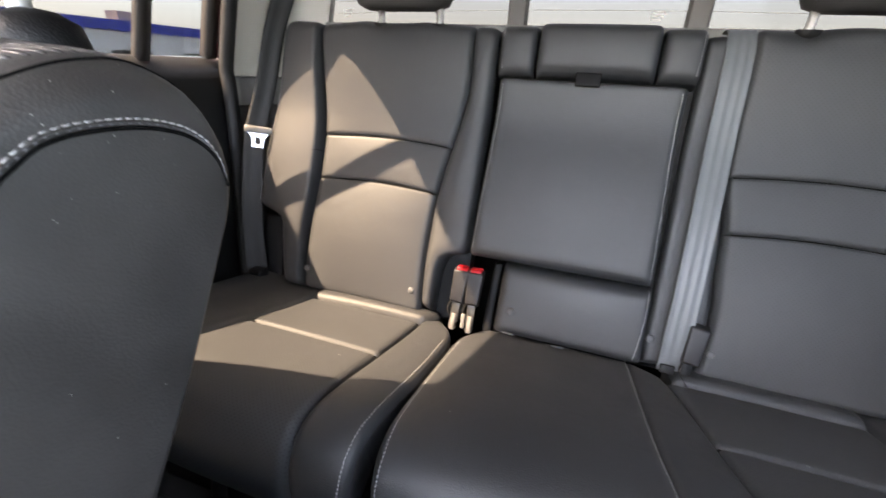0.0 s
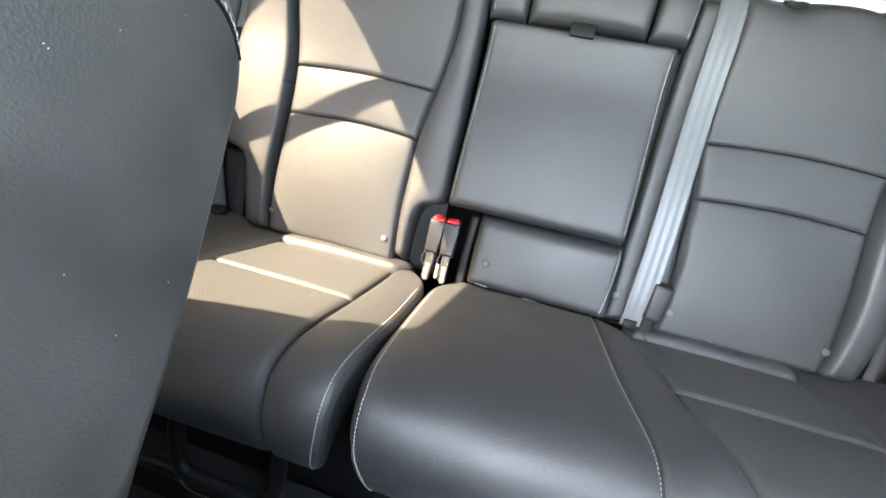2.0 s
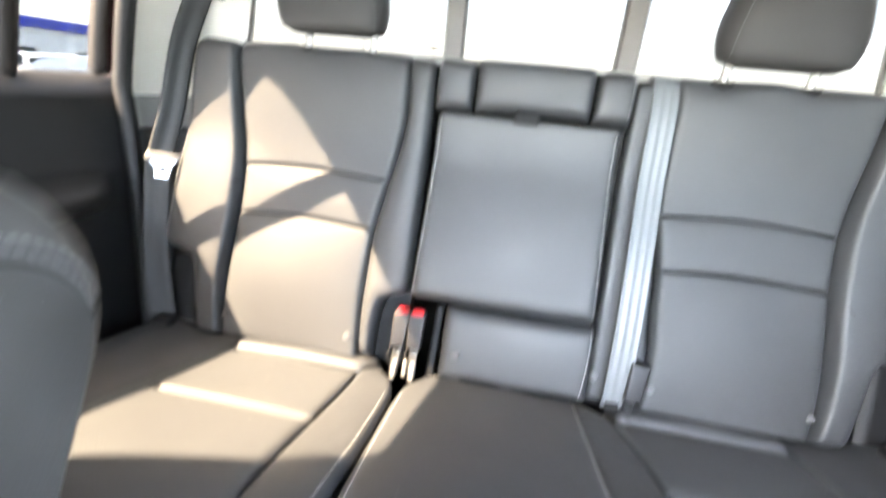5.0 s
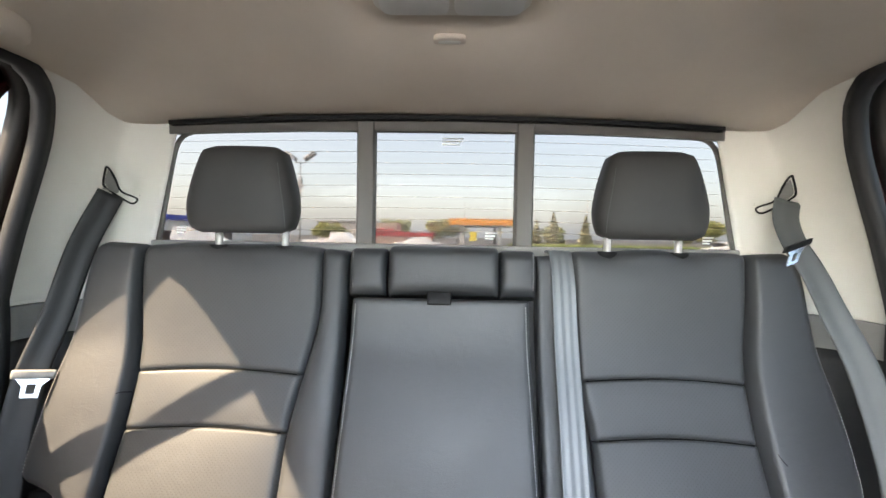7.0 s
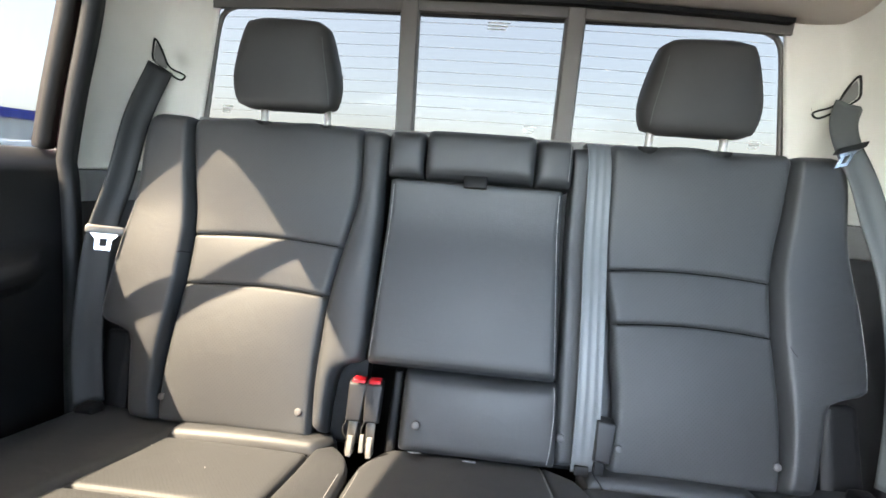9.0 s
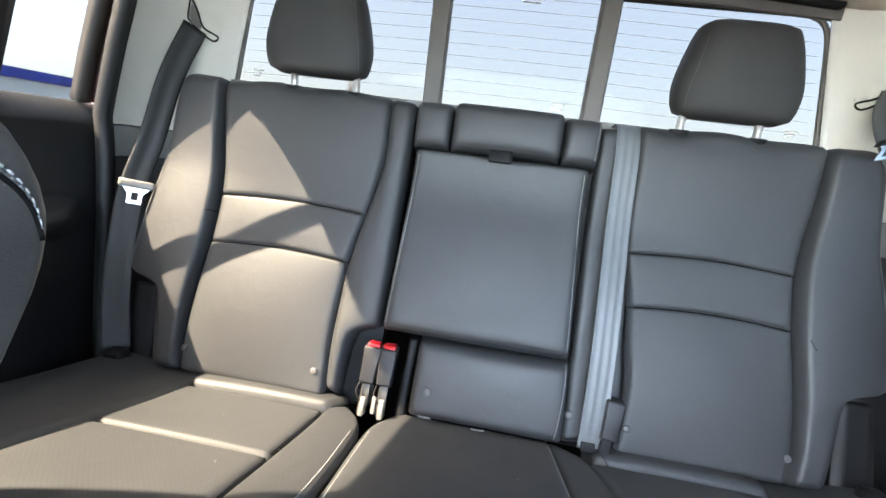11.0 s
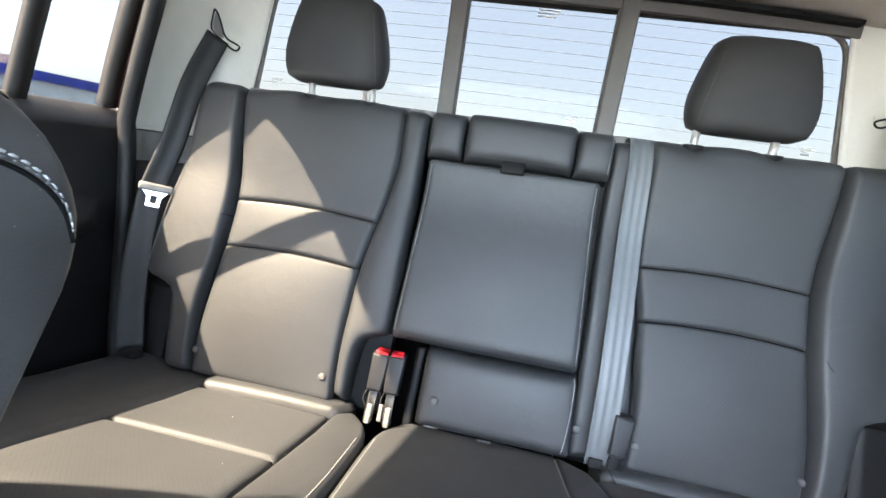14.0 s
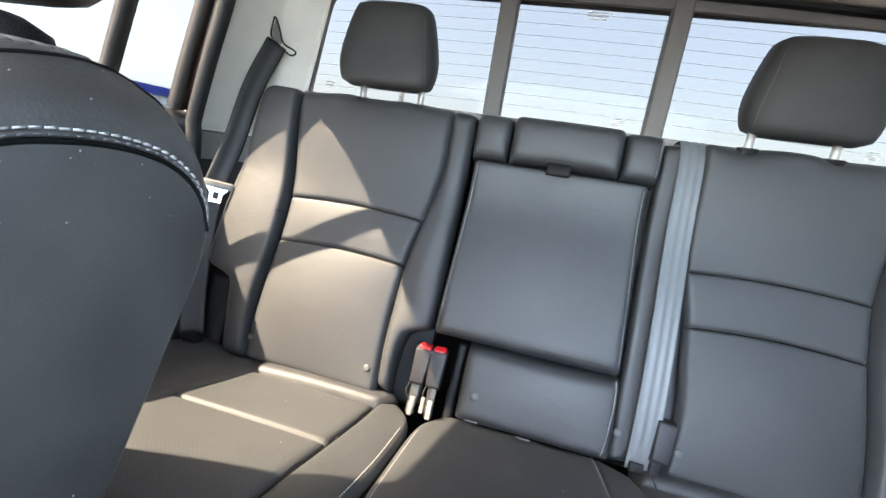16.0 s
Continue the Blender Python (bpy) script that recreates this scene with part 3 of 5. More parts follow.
def pillar_sheet(k, z0, z1, guide=None, rows=20, cols=14):
    """Moulded trim from the door opening round to the rear window, hollowed round the belt guide."""
    bm = bmesh.new()
    inner, outer = [], []
    for j in range(rows + 1):
        z = z0 + (z1 - z0) * j / rows
        xd, xw = seal_half(z), min(win_half(max(z, 0.85)), 0.62) + 0.006
        yd, yw = door_edge(min(z, 1.137)), 1.078
        a, b = [], []
        for i in range(cols + 1):
            q = i / cols * math.pi / 2
            x = xw + (xd - xw) * math.cos(q) ** 0.66
            y = yd + (yw - yd) * math.sin(q) ** 0.66
            y += 0.010 * math.exp(-((x - xd + 0.020) / 0.016) ** 2) * ease((z - 0.72) / 0.05)
            if guide:
                gx, gz = guide
                near = math.exp(-((x - gx) / 0.030) ** 2 - ((z - gz - 0.3 * (x - gx)) / 0.034) ** 2)
                x, y = x + 0.006 * near, y + 0.026 * near
            a.append(bm.verts.new((-k * x, y, z)))
            b.append(bm.verts.new((-k * (x + 0.03), y + 0.03, z)))
        inner.append(a), outer.append(b)
    for g in (inner, outer):
        for a, b in zip(g, g[1:]):
            for i in range(cols):
                bm.faces.new((a[i], a[i + 1], b[i + 1], b[i]))
    for j in range(rows):
        for i in (0, cols):
            bm.faces.new((inner[j][i], inner[j + 1][i], outer[j + 1][i], outer[j][i]))
    for j in (0, rows):
        for i in range(cols):
            bm.faces.new((inner[j][i], inner[j][i + 1], outer[j][i + 1], outer[j][i]))
    return bm


def offset_line(points, d):
    """A line in the plane of the door, moved outwards from the opening by d."""
    p = curve_through([(0, *q) for q in points], 90)
    out = []
    for i, q in enumerate(p):
        t = (p[min(i + 1, 89)] - p[max(i - 1, 0)]).normalized()
        out.append((q.y - t.z * d, q.z + t.y * d))
    return out


def side_wall(k):
    """k = 1: the side of negative x; k = -1: the other."""
    n = 1 if k == 1 else 2
    X = lambda x: -k * x  # noqa: E731
    up = part(f"pillar_{n}", pillar_sheet(k, 0.727, 1.175, (0.682, 0.962), 60, 50), PILLAR)
    tagged(up, "light grey moulded upper pillar trim beside the rear window", "pillar trim", kind="structure")
    mid = part(f"middle_trim_{n}", pillar_sheet(k, 0.660, 0.725), MID_TRIM)
    tagged(mid, "mid grey grained band of pillar trim", "pillar trim", kind="structure")
    lowp = part(f"lower_trim_{n}", pillar_sheet(k, 0.0, 0.658), LOW_TRIM)
    tagged(lowp, "dark grey lower pillar trim beside the bench", "pillar trim", kind="structure")
    # door, from outside in: painted frame, dark window frame, glass, trim
    door = thing(f"door_{n}", (X(0.79), 0.6, 0.05), "closed rear cab door with black trim and dark red frame", "car door", kind="structure")
    line = [(X(glass_half(z) - 0.004), y, z) for y, z in offset_line(GLASS_EDGE, 0.012)]
    part("window_frame", sweep(line, [(-0.012, -0.012), (0.012, -0.012), (0.012, 0.012), (-0.012, 0.012)], up=Vector((1, 0, 0))), FRAME_BLACK, door, "black inner window frame")
    line = [(X(glass_half(z) - 0.010), y, z) for y, z in offset_line(GLASS_EDGE, 0.041)]
    part("painted_frame", sweep(line, [(-0.016, -0.014), (0.016, -0.014), (0.016, 0.014), (-0.016, 0.014)], up=Vector((1, 0, 0))), PAINT, door, "dark red painted door frame")
    bar = [(X(glass_half(z) - 0.006), 0.776 + 0.01 * (z - 0.77), z) for z in (0.745, 0.85, 0.95, 1.05, 1.160)]
    part("division_bar", sweep(curve_through(bar, 16), [(-0.013, -0.009), (0.013, -0.009), (0.013, 0.009), (-0.013, 0.009)], up=Vector((1, 0, 0))), FRAME_BLACK, door, "black upright bar in the window")
    bm = bmesh.new()
    quad = [(X(glass_half(z) + 0.010), y, z) for y, z in ((0.29, 0.746), (0.955, 0.746), (0.915, 1.165), (0.29, 1.165))]
    a = [bm.verts.new(p) for p in quad]
    b = [bm.verts.new((p[0] - k * 0.004, p[1], p[2])) for p in quad]
    bm.faces.new(a), bm.faces.new(b)
    for i in range(4):
        bm.faces.new((a[i], a[(i + 1) % 4], b[(i + 1) % 4], b[i]))
    pane = part("pane", bm, GLASS if k == 1 else CLEAR_GLASS, door, smooth=False)
    pane.visible_shadow = k != 1
    # trim: section from sill to floor, carried along the door
    section = [(0.905, 0.765), (0.872, 0.764), (0.850, 0.744), (0.838, 0.722), (0.840, 0.705), (0.838, 0.60), (0.83, 0.585), (0.80, 0.575), (0.78, 0.562), (0.772, 0.545), (0.78, 0.525),
               (0.82, 0.50), (0.83, 0.40), (0.82, 0.30), (0.82, 0.12), (0.82, 0.0), (0.905, 0.0)]
    bm = bmesh.new()
    rows = []
    ys = [0.275 + 0.717 * i / 22 for i in range(23)]
    for y in ys:
        q = ease((y - 0.80) / 0.12)
        rows.append([bm.verts.new((X(x + (0.83 - x) * q if x < 0.83 else x), min(y + 0.045 * (1 - z / 0.77) * -q, y), z)) for x, z in section])
    for a, b in zip(rows, rows[1:]):
        for i in range(len(section)):
            j = (i + 1) % len(section)
            bm.faces.new((a[i], a[j], b[j], b[i]))
    bm.faces.new(rows[0]), bm.faces.new(rows[-1])
    part("door_trim", bm, DOOR_TRIM, door, "black moulded door trim with armrest ledge", bevel=0.004)
    # seal round the door opening: two soft ribs with a groove between
    line = [(X(seal_half(p.z)), p.y, p.z) for p in curve_through([(0, *q) for q in SEAL_LOOP], 110)]
    ribs = [(-0.012, -0.011), (-0.005, -0.015), (0.001, -0.010), (0.004, -0.005), (0.007, -0.010), (0.012, -0.013), (0.015, -0.004), (0.012, 0.010), (-0.012, 0.010)]
    seal = part(f"door_seal_{n}", sweep(line, [(k * x, y) for x, y in ribs], up=Vector((k, 0, 0))), RUBBER)
    tagged(seal, "ribbed dark rubber seal round the door opening", "door seal", kind="structure")
    # rest of the side, in front of what is seen
    lo, hi = sorted((X(0.85), X(0.905)))
    p = part(f"wall_side_{n}", box((lo, -1.30, 0.0), (hi, 0.274, 0.74)), PLASTIC, smooth=False)
    tagged(p, "plain black side wall of the front cab", "wall", kind="structure")
    bm = bmesh.new()
    rows = []
    for i in range(9):
        z = 0.742 + 0.42 * i / 8
        x0 = glass_half(z)
        rows.append([bm.verts.new((X(x0 + dx), y, z)) for dx, y in ((-0.05, 0.10), (-0.055, 0.18), (-0.03, 0.248), (0.03, 0.248), (0.03, 0.10))])
    for a, b in zip(rows, rows[1:]):
        for i in range(5):
            bm.faces.new((a[i], a[(i + 1) % 5], b[(i + 1) % 5], b[i]))
    bm.faces.new(rows[0]), bm.faces.new(rows[-1])
    p = part(f"wall_pillar_{n}", bm, PILLAR)
    tagged(p, "light grey middle door pillar", "pillar", kind="structure")
    lo, hi = sorted((X(0.868), X(0.864)))
    p = part(f"front_door_pane_{n}", box((lo, -1.29, 0.742), (hi, 0.098, 1.20)), FRONT_GLASS, smooth=False)
    tagged(p, "lightly tinted glass of the front door", "window", kind="structure")
    # Rail's lower edge and rear dip are shaped to cast the sun patch's outline.
    edge = curve_through([(0, y, z) for y, z in ((-0.55, 1.232), (0.30, 1.232), (0.70, 1.230), (0.770, 1.229), (0.812, 1.224), (0.840, 1.210), (0.860, 1.184), (0.873, 1.148), (0.881, 1.112), (0.887, 1.086), (0.898, 1.108), (0.915, 1.140), (0.94, 1.156), (0.985, 1.160))], 56)
    bm = bmesh.new()
    rows = [[bm.verts.new((X(x), q.y, q.z + dz)) for x, dz in ((0.815, -0.018), (max(0.70, glass_half(q.z) + 0.004), -0.008), (max(0.70, glass_half(q.z) + 0.004), 1.262 - q.z), (0.81, 1.262 - q.z))] for q in edge]
    for a, b in zip(rows, rows[1:]):
        for i in range(4):
            bm.faces.new((a[i], a[(i + 1) % 4], b[(i + 1) % 4], b[i]))
    bm.faces.new(rows[0]), bm.faces.new(rows[-1])
    p = part(f"roof_rail_{n}", bm, PAINT)
    tagged(p, "dark red roof rail above the doors, its rear dip added to cut the sunlight", "roof rail", kind="structure")
    bm = bmesh.new()
    rows = []
    for i in range(15):
        z = 1.24 * i / 14
        y0 = 0.995 - 0.02 * ease((z - 0.9) / 0.2)
        rows.append([bm.verts.new((X(glass_half(z) + dx), y, z)) for dx, y in ((-0.035, y0), (-0.035, 1.14), (0.05, 1.14), (0.05, y0))])
    for a, b in zip(rows, rows[1:]):
        for i in range(4):
            bm.faces.new((a[i], a[(i + 1) % 4], b[(i + 1) % 4], b[i]))
    bm.faces.new(rows[0]), bm.faces.new(rows[-1])
    p = part(f"rear_corner_{n}", bm, PAINT)
    tagged(p, "dark red body corner behind the door", "car body", kind="structure")
    return up


PILLARS = {k: side_wall(k) for k in (1, -1)}
part_lintel = part("wall_rear_top", box((-0.80, 1.095, 1.108), (0.80, 1.15, 1.26)), PLASTIC, smooth=False)
tagged(part_lintel, "body panel above the rear window", "wall", kind="structure")


# ---- rear bench: backrests ----
def seam_at(v):
    """How far out the outer seam lies at this height of the backrest."""
    for (u0, v0), (u1, v1) in zip(OUT_SEAM, OUT_SEAM[1:]):
        if v <= v1:
            break
    return -(u0 + (u1 - u0) * min(max((v - v0) / (v1 - v0), 0.0), 1.0))


def bolster_form(k):
    def form(u, v):
        d = abs(u) - seam_at(v)
        return 0.013 * ease(d / 0.012) * (1 - 4.5 * max(d, 0.0)) * (0.45 + 0.55 * ease((v + 0.02) / 0.2)) * (1 - 0.4 * ease((v - 0.44) / 0.18))
    return form


def flip(points, k):
    return [(k * u, v) for u, v in points]


OUT_SEAM = [(-0.557, 0.012), (-0.564, 0.08), (-0.565, 0.16), (-0.560, 0.27), (-0.562, 0.372), (-0.577, 0.48), (-0.586, 0.616)]
IN_SEAM_NARROW = [(-0.262, 0.030), (-0.268, 0.107), (-0.268, 0.189), (-0.265, 0.273), (-0.250, 0.370), (-0.229, 0.49), (-0.230, 0.616)]
IN_SEAM_WIDE = [(-0.271, 0.020), (-0.281, 0.12), (-0.276, 0.192), (-0.274, 0.273), (-0.260, 0.368), (-0.257, 0.48), (-0.255, 0.616)]


def between(line, v0, v1, n=5):
    """The stretch of an outline between two heights."""
    fine = curve_through([(*p, 0) for p in line], 200)
    out = []
    for i in range(n):
        v = v0 + (v1 - v0) * i / (n - 1)
        q = min(fine, key=lambda p: abs(p.y - v))
        out.append((q.x, v))
    return out


def outboard_seat(back, k, inner):
    """Outer bolster and the three stitched fields of one outer seat's backrest."""
    edge = [(-0.618, 0.012), (-0.630, 0.08), (-0.640, 0.145), (-0.648, 0.168), (-0.668, 0.176), (-0.708, 0.186), (-0.717, 0.195), (-0.719, 0.25), (-0.715, 0.34), (-0.700, 0.46), (-0.688, 0.57), (-0.674, 0.622)]
    bolster = part("side_bolster", cushion(on_back, flip(edge, k), flip(OUT_SEAM, k), (0.026, 0.016, 0.02, 0.03), 0.010, 0.05, 30, 44, form=bolster_form(k)), LEATHER, back, "black leather side bolster")
    posts = (-0.440, -0.308) if k == 1 else (0.324, 0.461)

    def crown(u, v):
        dip = sum(math.exp(-((u - p) / 0.016) ** 2) for p in posts)
        return (0.004 * math.sin(38 * u + k) - 0.005 * dip) * ease((v - 0.575) / 0.035)

    def field(name, v0, v1, puff, sag0, sag1, mat, label, top_r=0.0):
        l, r = between(OUT_SEAM, v0, v1), between(inner, v0, v1)
        bot = [(l[0][0] + (r[0][0] - l[0][0]) * i / 4, v0 + sag0 * math.sin(math.pi * i / 4)) for i in range(5)]
        top = [(l[-1][0] + (r[-1][0] - l[-1][0]) * i / 4, v1 + sag1 * math.sin(math.pi * i / 4)) for i in range(5)]
        part(name, cushion(on_back, flip(l, k), flip(r, k), (0.016, 0.014, 0.010 if v0 > 0.05 else 0.014, top_r or 0.006), puff, 0.045, 30, 26, bottom=flip(bot, k), top=flip(top, k), form=crown if top_r else None), mat, back, label)
        if v0 > 0.05:
            part("seam", tube([on_back(k * p.x, p.y - 0.0006, -0.0042) for p in curve_through([(*q, 0) for q in bot], 60)[2:-2]], 0.0020, 8), SEAM_CREASE, back, "dark sewn seam")
    field("lower_panel", 0.012, 0.271, 0.012, 0.0, 0.008, PERF_BACK, "perforated black leather lower panel")
    field("middle_panel", 0.2708, 0.3705, 0.004, 0.008, 0.008, PERF_BACK, "perforated black leather middle panel")
    field("upper_panel", 0.3703, 0.618, 0.010, 0.008, 0.006, PERF_BACK, "black leather shoulder panel", 0.03)
    shell = [(-0.66, 0.0), (-0.70, 0.20), (-0.70, 0.45), (-0.66, 0.60)]
    shell_in = [(-0.10, 0.0), (-0.10, 0.2), (-0.10, 0.45), (-0.10, 0.60)] if k == -1 else [(-0.18, 0.0), (-0.18, 0.2), (-0.18, 0.45), (-0.18, 0.60)]
    part("back_shell", cushion(lambda u, v, w: on_back(u, v, w - 0.042), flip(shell, k), flip(shell_in, k), (0.01,) * 4, 0.0, 0.05, 6, 10), PLASTIC, back, "black plastic back shell")
    cover = [(-0.712, 0.0), (-0.712, 0.08), (-0.712, 0.168)]
    part("hinge_cover", cushion(lambda u, v, w: on_back(u, v, w - 0.020), flip(cover, k), flip([(-0.640, 0.0), (-0.645, 0.08), (-0.652, 0.168)], k), (0.008,) * 4, 0.0, 0.03, 6, 8), PLASTIC, back, "black plastic hinge cover")
    trim = [on_back(k * u, v, w) for u, v, w in ((-0.705, 0.20, -0.002), (-0.709, 0.27, 0.0), (-0.705, 0.36, 0.0), (-0.695, 0.45, 0.002))]
    part("stitching", stitches(laid_on(trim, BACK_OUT, bolster), BACK_OUT + Vector((-k * 0.6, 0, 0))), THREAD, back, "row of pale thread stitches")
    # A thin near-black tube paints the shade inside a short fold of the bolster.
    mark = [(-0.574, 0.330), (-0.569, 0.333), (-0.562, 0.334)] if k == 1 else [(-0.574, 0.261), (-0.578, 0.252), (-0.584, 0.244)]
    part("crease", tube(laid_on([on_back(k * u, v, 0.01) for u, v in mark], BACK_OUT, bolster, lift=-0.0003, n=10), 0.0009, 6), SEAM_CREASE, back, "dark line for the shade in a short leather crease")
    for u in (-0.5505, -0.287):
        part("stud", disc(on_back(k * u, 0.058, 0.003), BACK_OUT, 0.0068, 0.0015, dome=0.0006), STUD, back, "round grey plastic stud")


narrow = thing("narrow_rear_bench", (-0.44, 0.60, 0.0), "black leather rear bench section for one, with perforated fields", "car seat", "rear bench")
outboard_seat(narrow, 1, IN_SEAM_NARROW)
edge = [(-0.236, 0.02), (-0.235, 0.08), (-0.228, 0.135), (-0.205, 0.152), (-0.180, 0.162), (-0.178, 0.25), (-0.178, 0.36), (-0.179, 0.48), (-0.180, 0.612)]
part("inner_bolster", cushion(on_back, IN_SEAM_NARROW, edge, (0.014, 0.016, 0.016, 0.03), 0.012, 0.05, 18, 40), LEATHER, narrow, "black leather inner bolster")

wide = thing("wide_rear_bench", (0.28, 0.60, 0.0), "black leather rear bench section for two with folded centre armrest", "car seat", "rear bench")
outboard_seat(wide, -1, IN_SEAM_WIDE)
strip_in = [(0.182, 0.012), (0.184, 0.14), (0.186, 0.30), (0.187, 0.45), (0.186, 0.612)]
strip_out = [(-u, v) for u, v in IN_SEAM_WIDE]
part("belt_channel", cushion(on_back, strip_in, strip_out, (0.010, 0.012, 0.014, 0.03), 0.0, 0.045, 12, 30, form=lambda u, v: -0.012), LEATHER, wide, "plain leather channel under the belt")


def block(u0, u1, v0, v1, w, radii, puff, skew=0.0):
    out = w if callable(w) else (lambda v: w)  # noqa: E731
    return cushion(lambda u, v, z: on_back(u, v, z + out(v)), [(u0 - skew, v0), (u0 - skew * 0.5, (v0 + v1) / 2), (u0, v1)], [(u1 + skew * 0.3, v0), (u1, (v0 + v1) / 2), (u1, v1)], radii, puff, 0.05 + out(v0), 24, 24)


part("shoulder_pad", block(-0.174, -0.104, 0.522, 0.614, 0.006, (0.012, 0.012, 0.014, 0.03), 0.006), LEATHER, wide, "small black leather pad")
part("shoulder_pad", block(0.116, 0.183, 0.522, 0.614, 0.006, (0.012, 0.012, 0.014, 0.03), 0.006), LEATHER, wide, "small black leather pad")
part("centre_head_pad", block(-0.099, 0.112, 0.522, 0.618, 0.013, (0.014, 0.014, 0.016, 0.03), 0.008), LEATHER, wide, "low black leather centre head pad")
armrest = part("armrest", block(-0.1635, 0.168, 0.158, 0.512, lambda v: 0.036 - 0.016 * ease((v - 0.16) / 0.34), (0.012, 0.012, 0.022, 0.012), 0.004, 0.004), LEATHER, wide, "folded-up smooth black leather armrest")
lower_pad = part("lower_pad", block(-0.098, 0.178, 0.012, 0.156, 0.012, (0.014, 0.010, 0.02, 0.03), 0.006), LEATHER, wide, "black leather pad below the armrest")
part("stitching", stitches(laid_on([on_back(u, v, 0.02) for u, v in ((0.172, 0.148), (0.1715, 0.10), (0.168, 0.055), (0.163, 0.018))], BACK_OUT, lower_pad), BACK_OUT, 0.0050, 0.0036, 0.0021), THREAD, lower_pad, "row of pale thread stitches")
part("hinge_cover", cushion(lambda u, v, w: on_back(u, v, w - 0.012), [(-0.124, 0.0), (-0.123, 0.07), (-0.120, 0.148)], [(-0.106, 0.0), (-0.105, 0.07), (-0.103, 0.148)], (0.005,) * 4, 0.0, 0.03, 6, 8), PLASTIC, wide, "black plastic hinge cover")
bm = box((-0.022, -0.008, 0.0), (0.022, 0.016, 0.008), 0.003)
tab_at = on_back(0.0, 0.504, 0.026)
bm.transform(Matrix.Translation(tab_at) @ Matrix((Vector((1, 0, 0)), BACK_UP, BACK_OUT)).transposed().to_4x4())
part("pull_tab", bm, PLASTIC, armrest, "black fabric pull tab")
for pts in ([(0.1645, 0.172), (0.163, 0.26), (0.1615, 0.36), (0.160, 0.50)], [(-0.163, 0.172), (-0.160, 0.28), (-0.158, 0.38), (-0.156, 0.50)]):
    part("stitching", stitches(laid_on([on_back(u, v, 0.02) for u, v in pts], BACK_OUT, armrest), BACK_OUT, 0.0050, 0.0036, 0.0021), THREAD, armrest, "row of pale thread stitches")
for pts, w in (([(-0.165, 0.53), (-0.166, 0.57), (-0.167, 0.60)], 0.007), ([(0.176, 0.53), (0.1765, 0.57), (0.177, 0.60)], 0.007)):
    part("stitching", stitches([on_back(u, v, w) for u, v in pts], BACK_OUT, 0.0050, 0.0034, 0.0017), THREAD, wide, "row of pale thread stitches")
for u, w in ((-0.068, 0.021), (0.190, -0.010)):
    part("stud", disc(on_back(u, 0.062, w), BACK_OUT, 0.0078, 0.002, dome=0.0008), STUD, wide, "round grey plastic stud")
for u, v in ((-0.066, 0.018), (0.030, 0.014)):
    bm = box((-0.012, -0.0016, 0.0), (0.012, 0.0016, 0.003), 0.0008)
    bm.transform(Matrix.Translation(on_back(u, v, 0.018)) @ Matrix((Vector((1, 0, 0)), BACK_UP, BACK_OUT)).transposed().to_4x4())
    part("anchor_tag", bm, STUD, wide, "small pale child-seat anchor tag", smooth=False)


# ---- rear bench: cushions ----
def seat_panel(name, parent, left, right, radii, puff, mat, label, nu=16, nv=34, depth=0.07, form=None):
    return part(name, cushion(on_seat, left, right, radii, puff, depth, nu, nv, form=form), mat, parent, label)


R = run_at
FRONT = SEAT_END - 0.012
seam_out = [(-0.512, R(0.845)), (-0.510, R(0.79)), (-0.520, R(0.70)), (-0.539, R(0.615)), (-0.552, R(0.50)), (-0.556, R(0.42)), (-0.556, FRONT)]
seam_in = [(-0.243, R(0.80)), (-0.247, R(0.72)), (-0.255, R(0.615)), (-0.262, R(0.50)), (-0.266, R(0.43)), (-0.264, low_run(0.30)), (-0.256, FRONT)]
edge_in = [(-0.215, R(0.82)), (-0.178, R(0.775)), (-0.165, R(0.72)), (-0.166, R(0.60)), (-0.173, R(0.48)), (-0.178, R(0.42)), (-0.181, low_run(0.28)), (-0.192, FRONT - 0.02)]


def lift_out(u, v):
    return 0.016 * ease((abs(u) - 0.57) / 0.1)


def seat_frame(parent, x0, x1):
    """A loop of black steel: down from the seat pan, along the floor and up again."""
    line = curve_through([(x0, 0.55, 0.195), (x0, 0.47, 0.180), (x0, 0.445, 0.12), (x0 + 0.003, 0.432, 0.055), (x0 + 0.022, 0.425, 0.024), (x0 + 0.06, 0.422, 0.018), (x1 - 0.06, 0.422, 0.018),
                          (x1 - 0.022, 0.425, 0.024), (x1 - 0.003, 0.432, 0.055), (x1, 0.445, 0.12), (x1, 0.47, 0.180), (x1, 0.55, 0.195)], 70)
    part("leg", tube(line, 0.0125, 10, up=Vector((0, 1, 0.2))), PLASTIC, parent, "black steel leg loop")


small = narrow
seat_panel("outer_panel", small, [(-0.718, R(0.845)), (-0.722, R(0.6)), (-0.722, R(0.42)), (-0.715, FRONT)], seam_out, (0.03, 0.012, 0.012, 0.02), 0.006, LEATHER, "black leather outer edge", form=lift_out)
cut = lambda line, a, b, n=7: between(line, a, b, n)  # noqa: E731
seat_panel("rear_roll", small, cut(seam_out, R(0.845), R(0.780), 3), [(-0.216, R(0.845)), (-0.222, R(0.82)), (-0.243, R(0.788))], (0.012, 0.012, 0.012, 0.016), 0.004, LEATHER, "raised leather roll", 20, 16, form=lambda u, v: 0.009)
seat_panel("rear_field", small, cut(seam_out, R(0.778), R(0.617)), cut(seam_in, R(0.778), R(0.617)), (0.014, 0.014, 0.010, 0.011), 0.006, PERF, "perforated leather field", 26, 24)
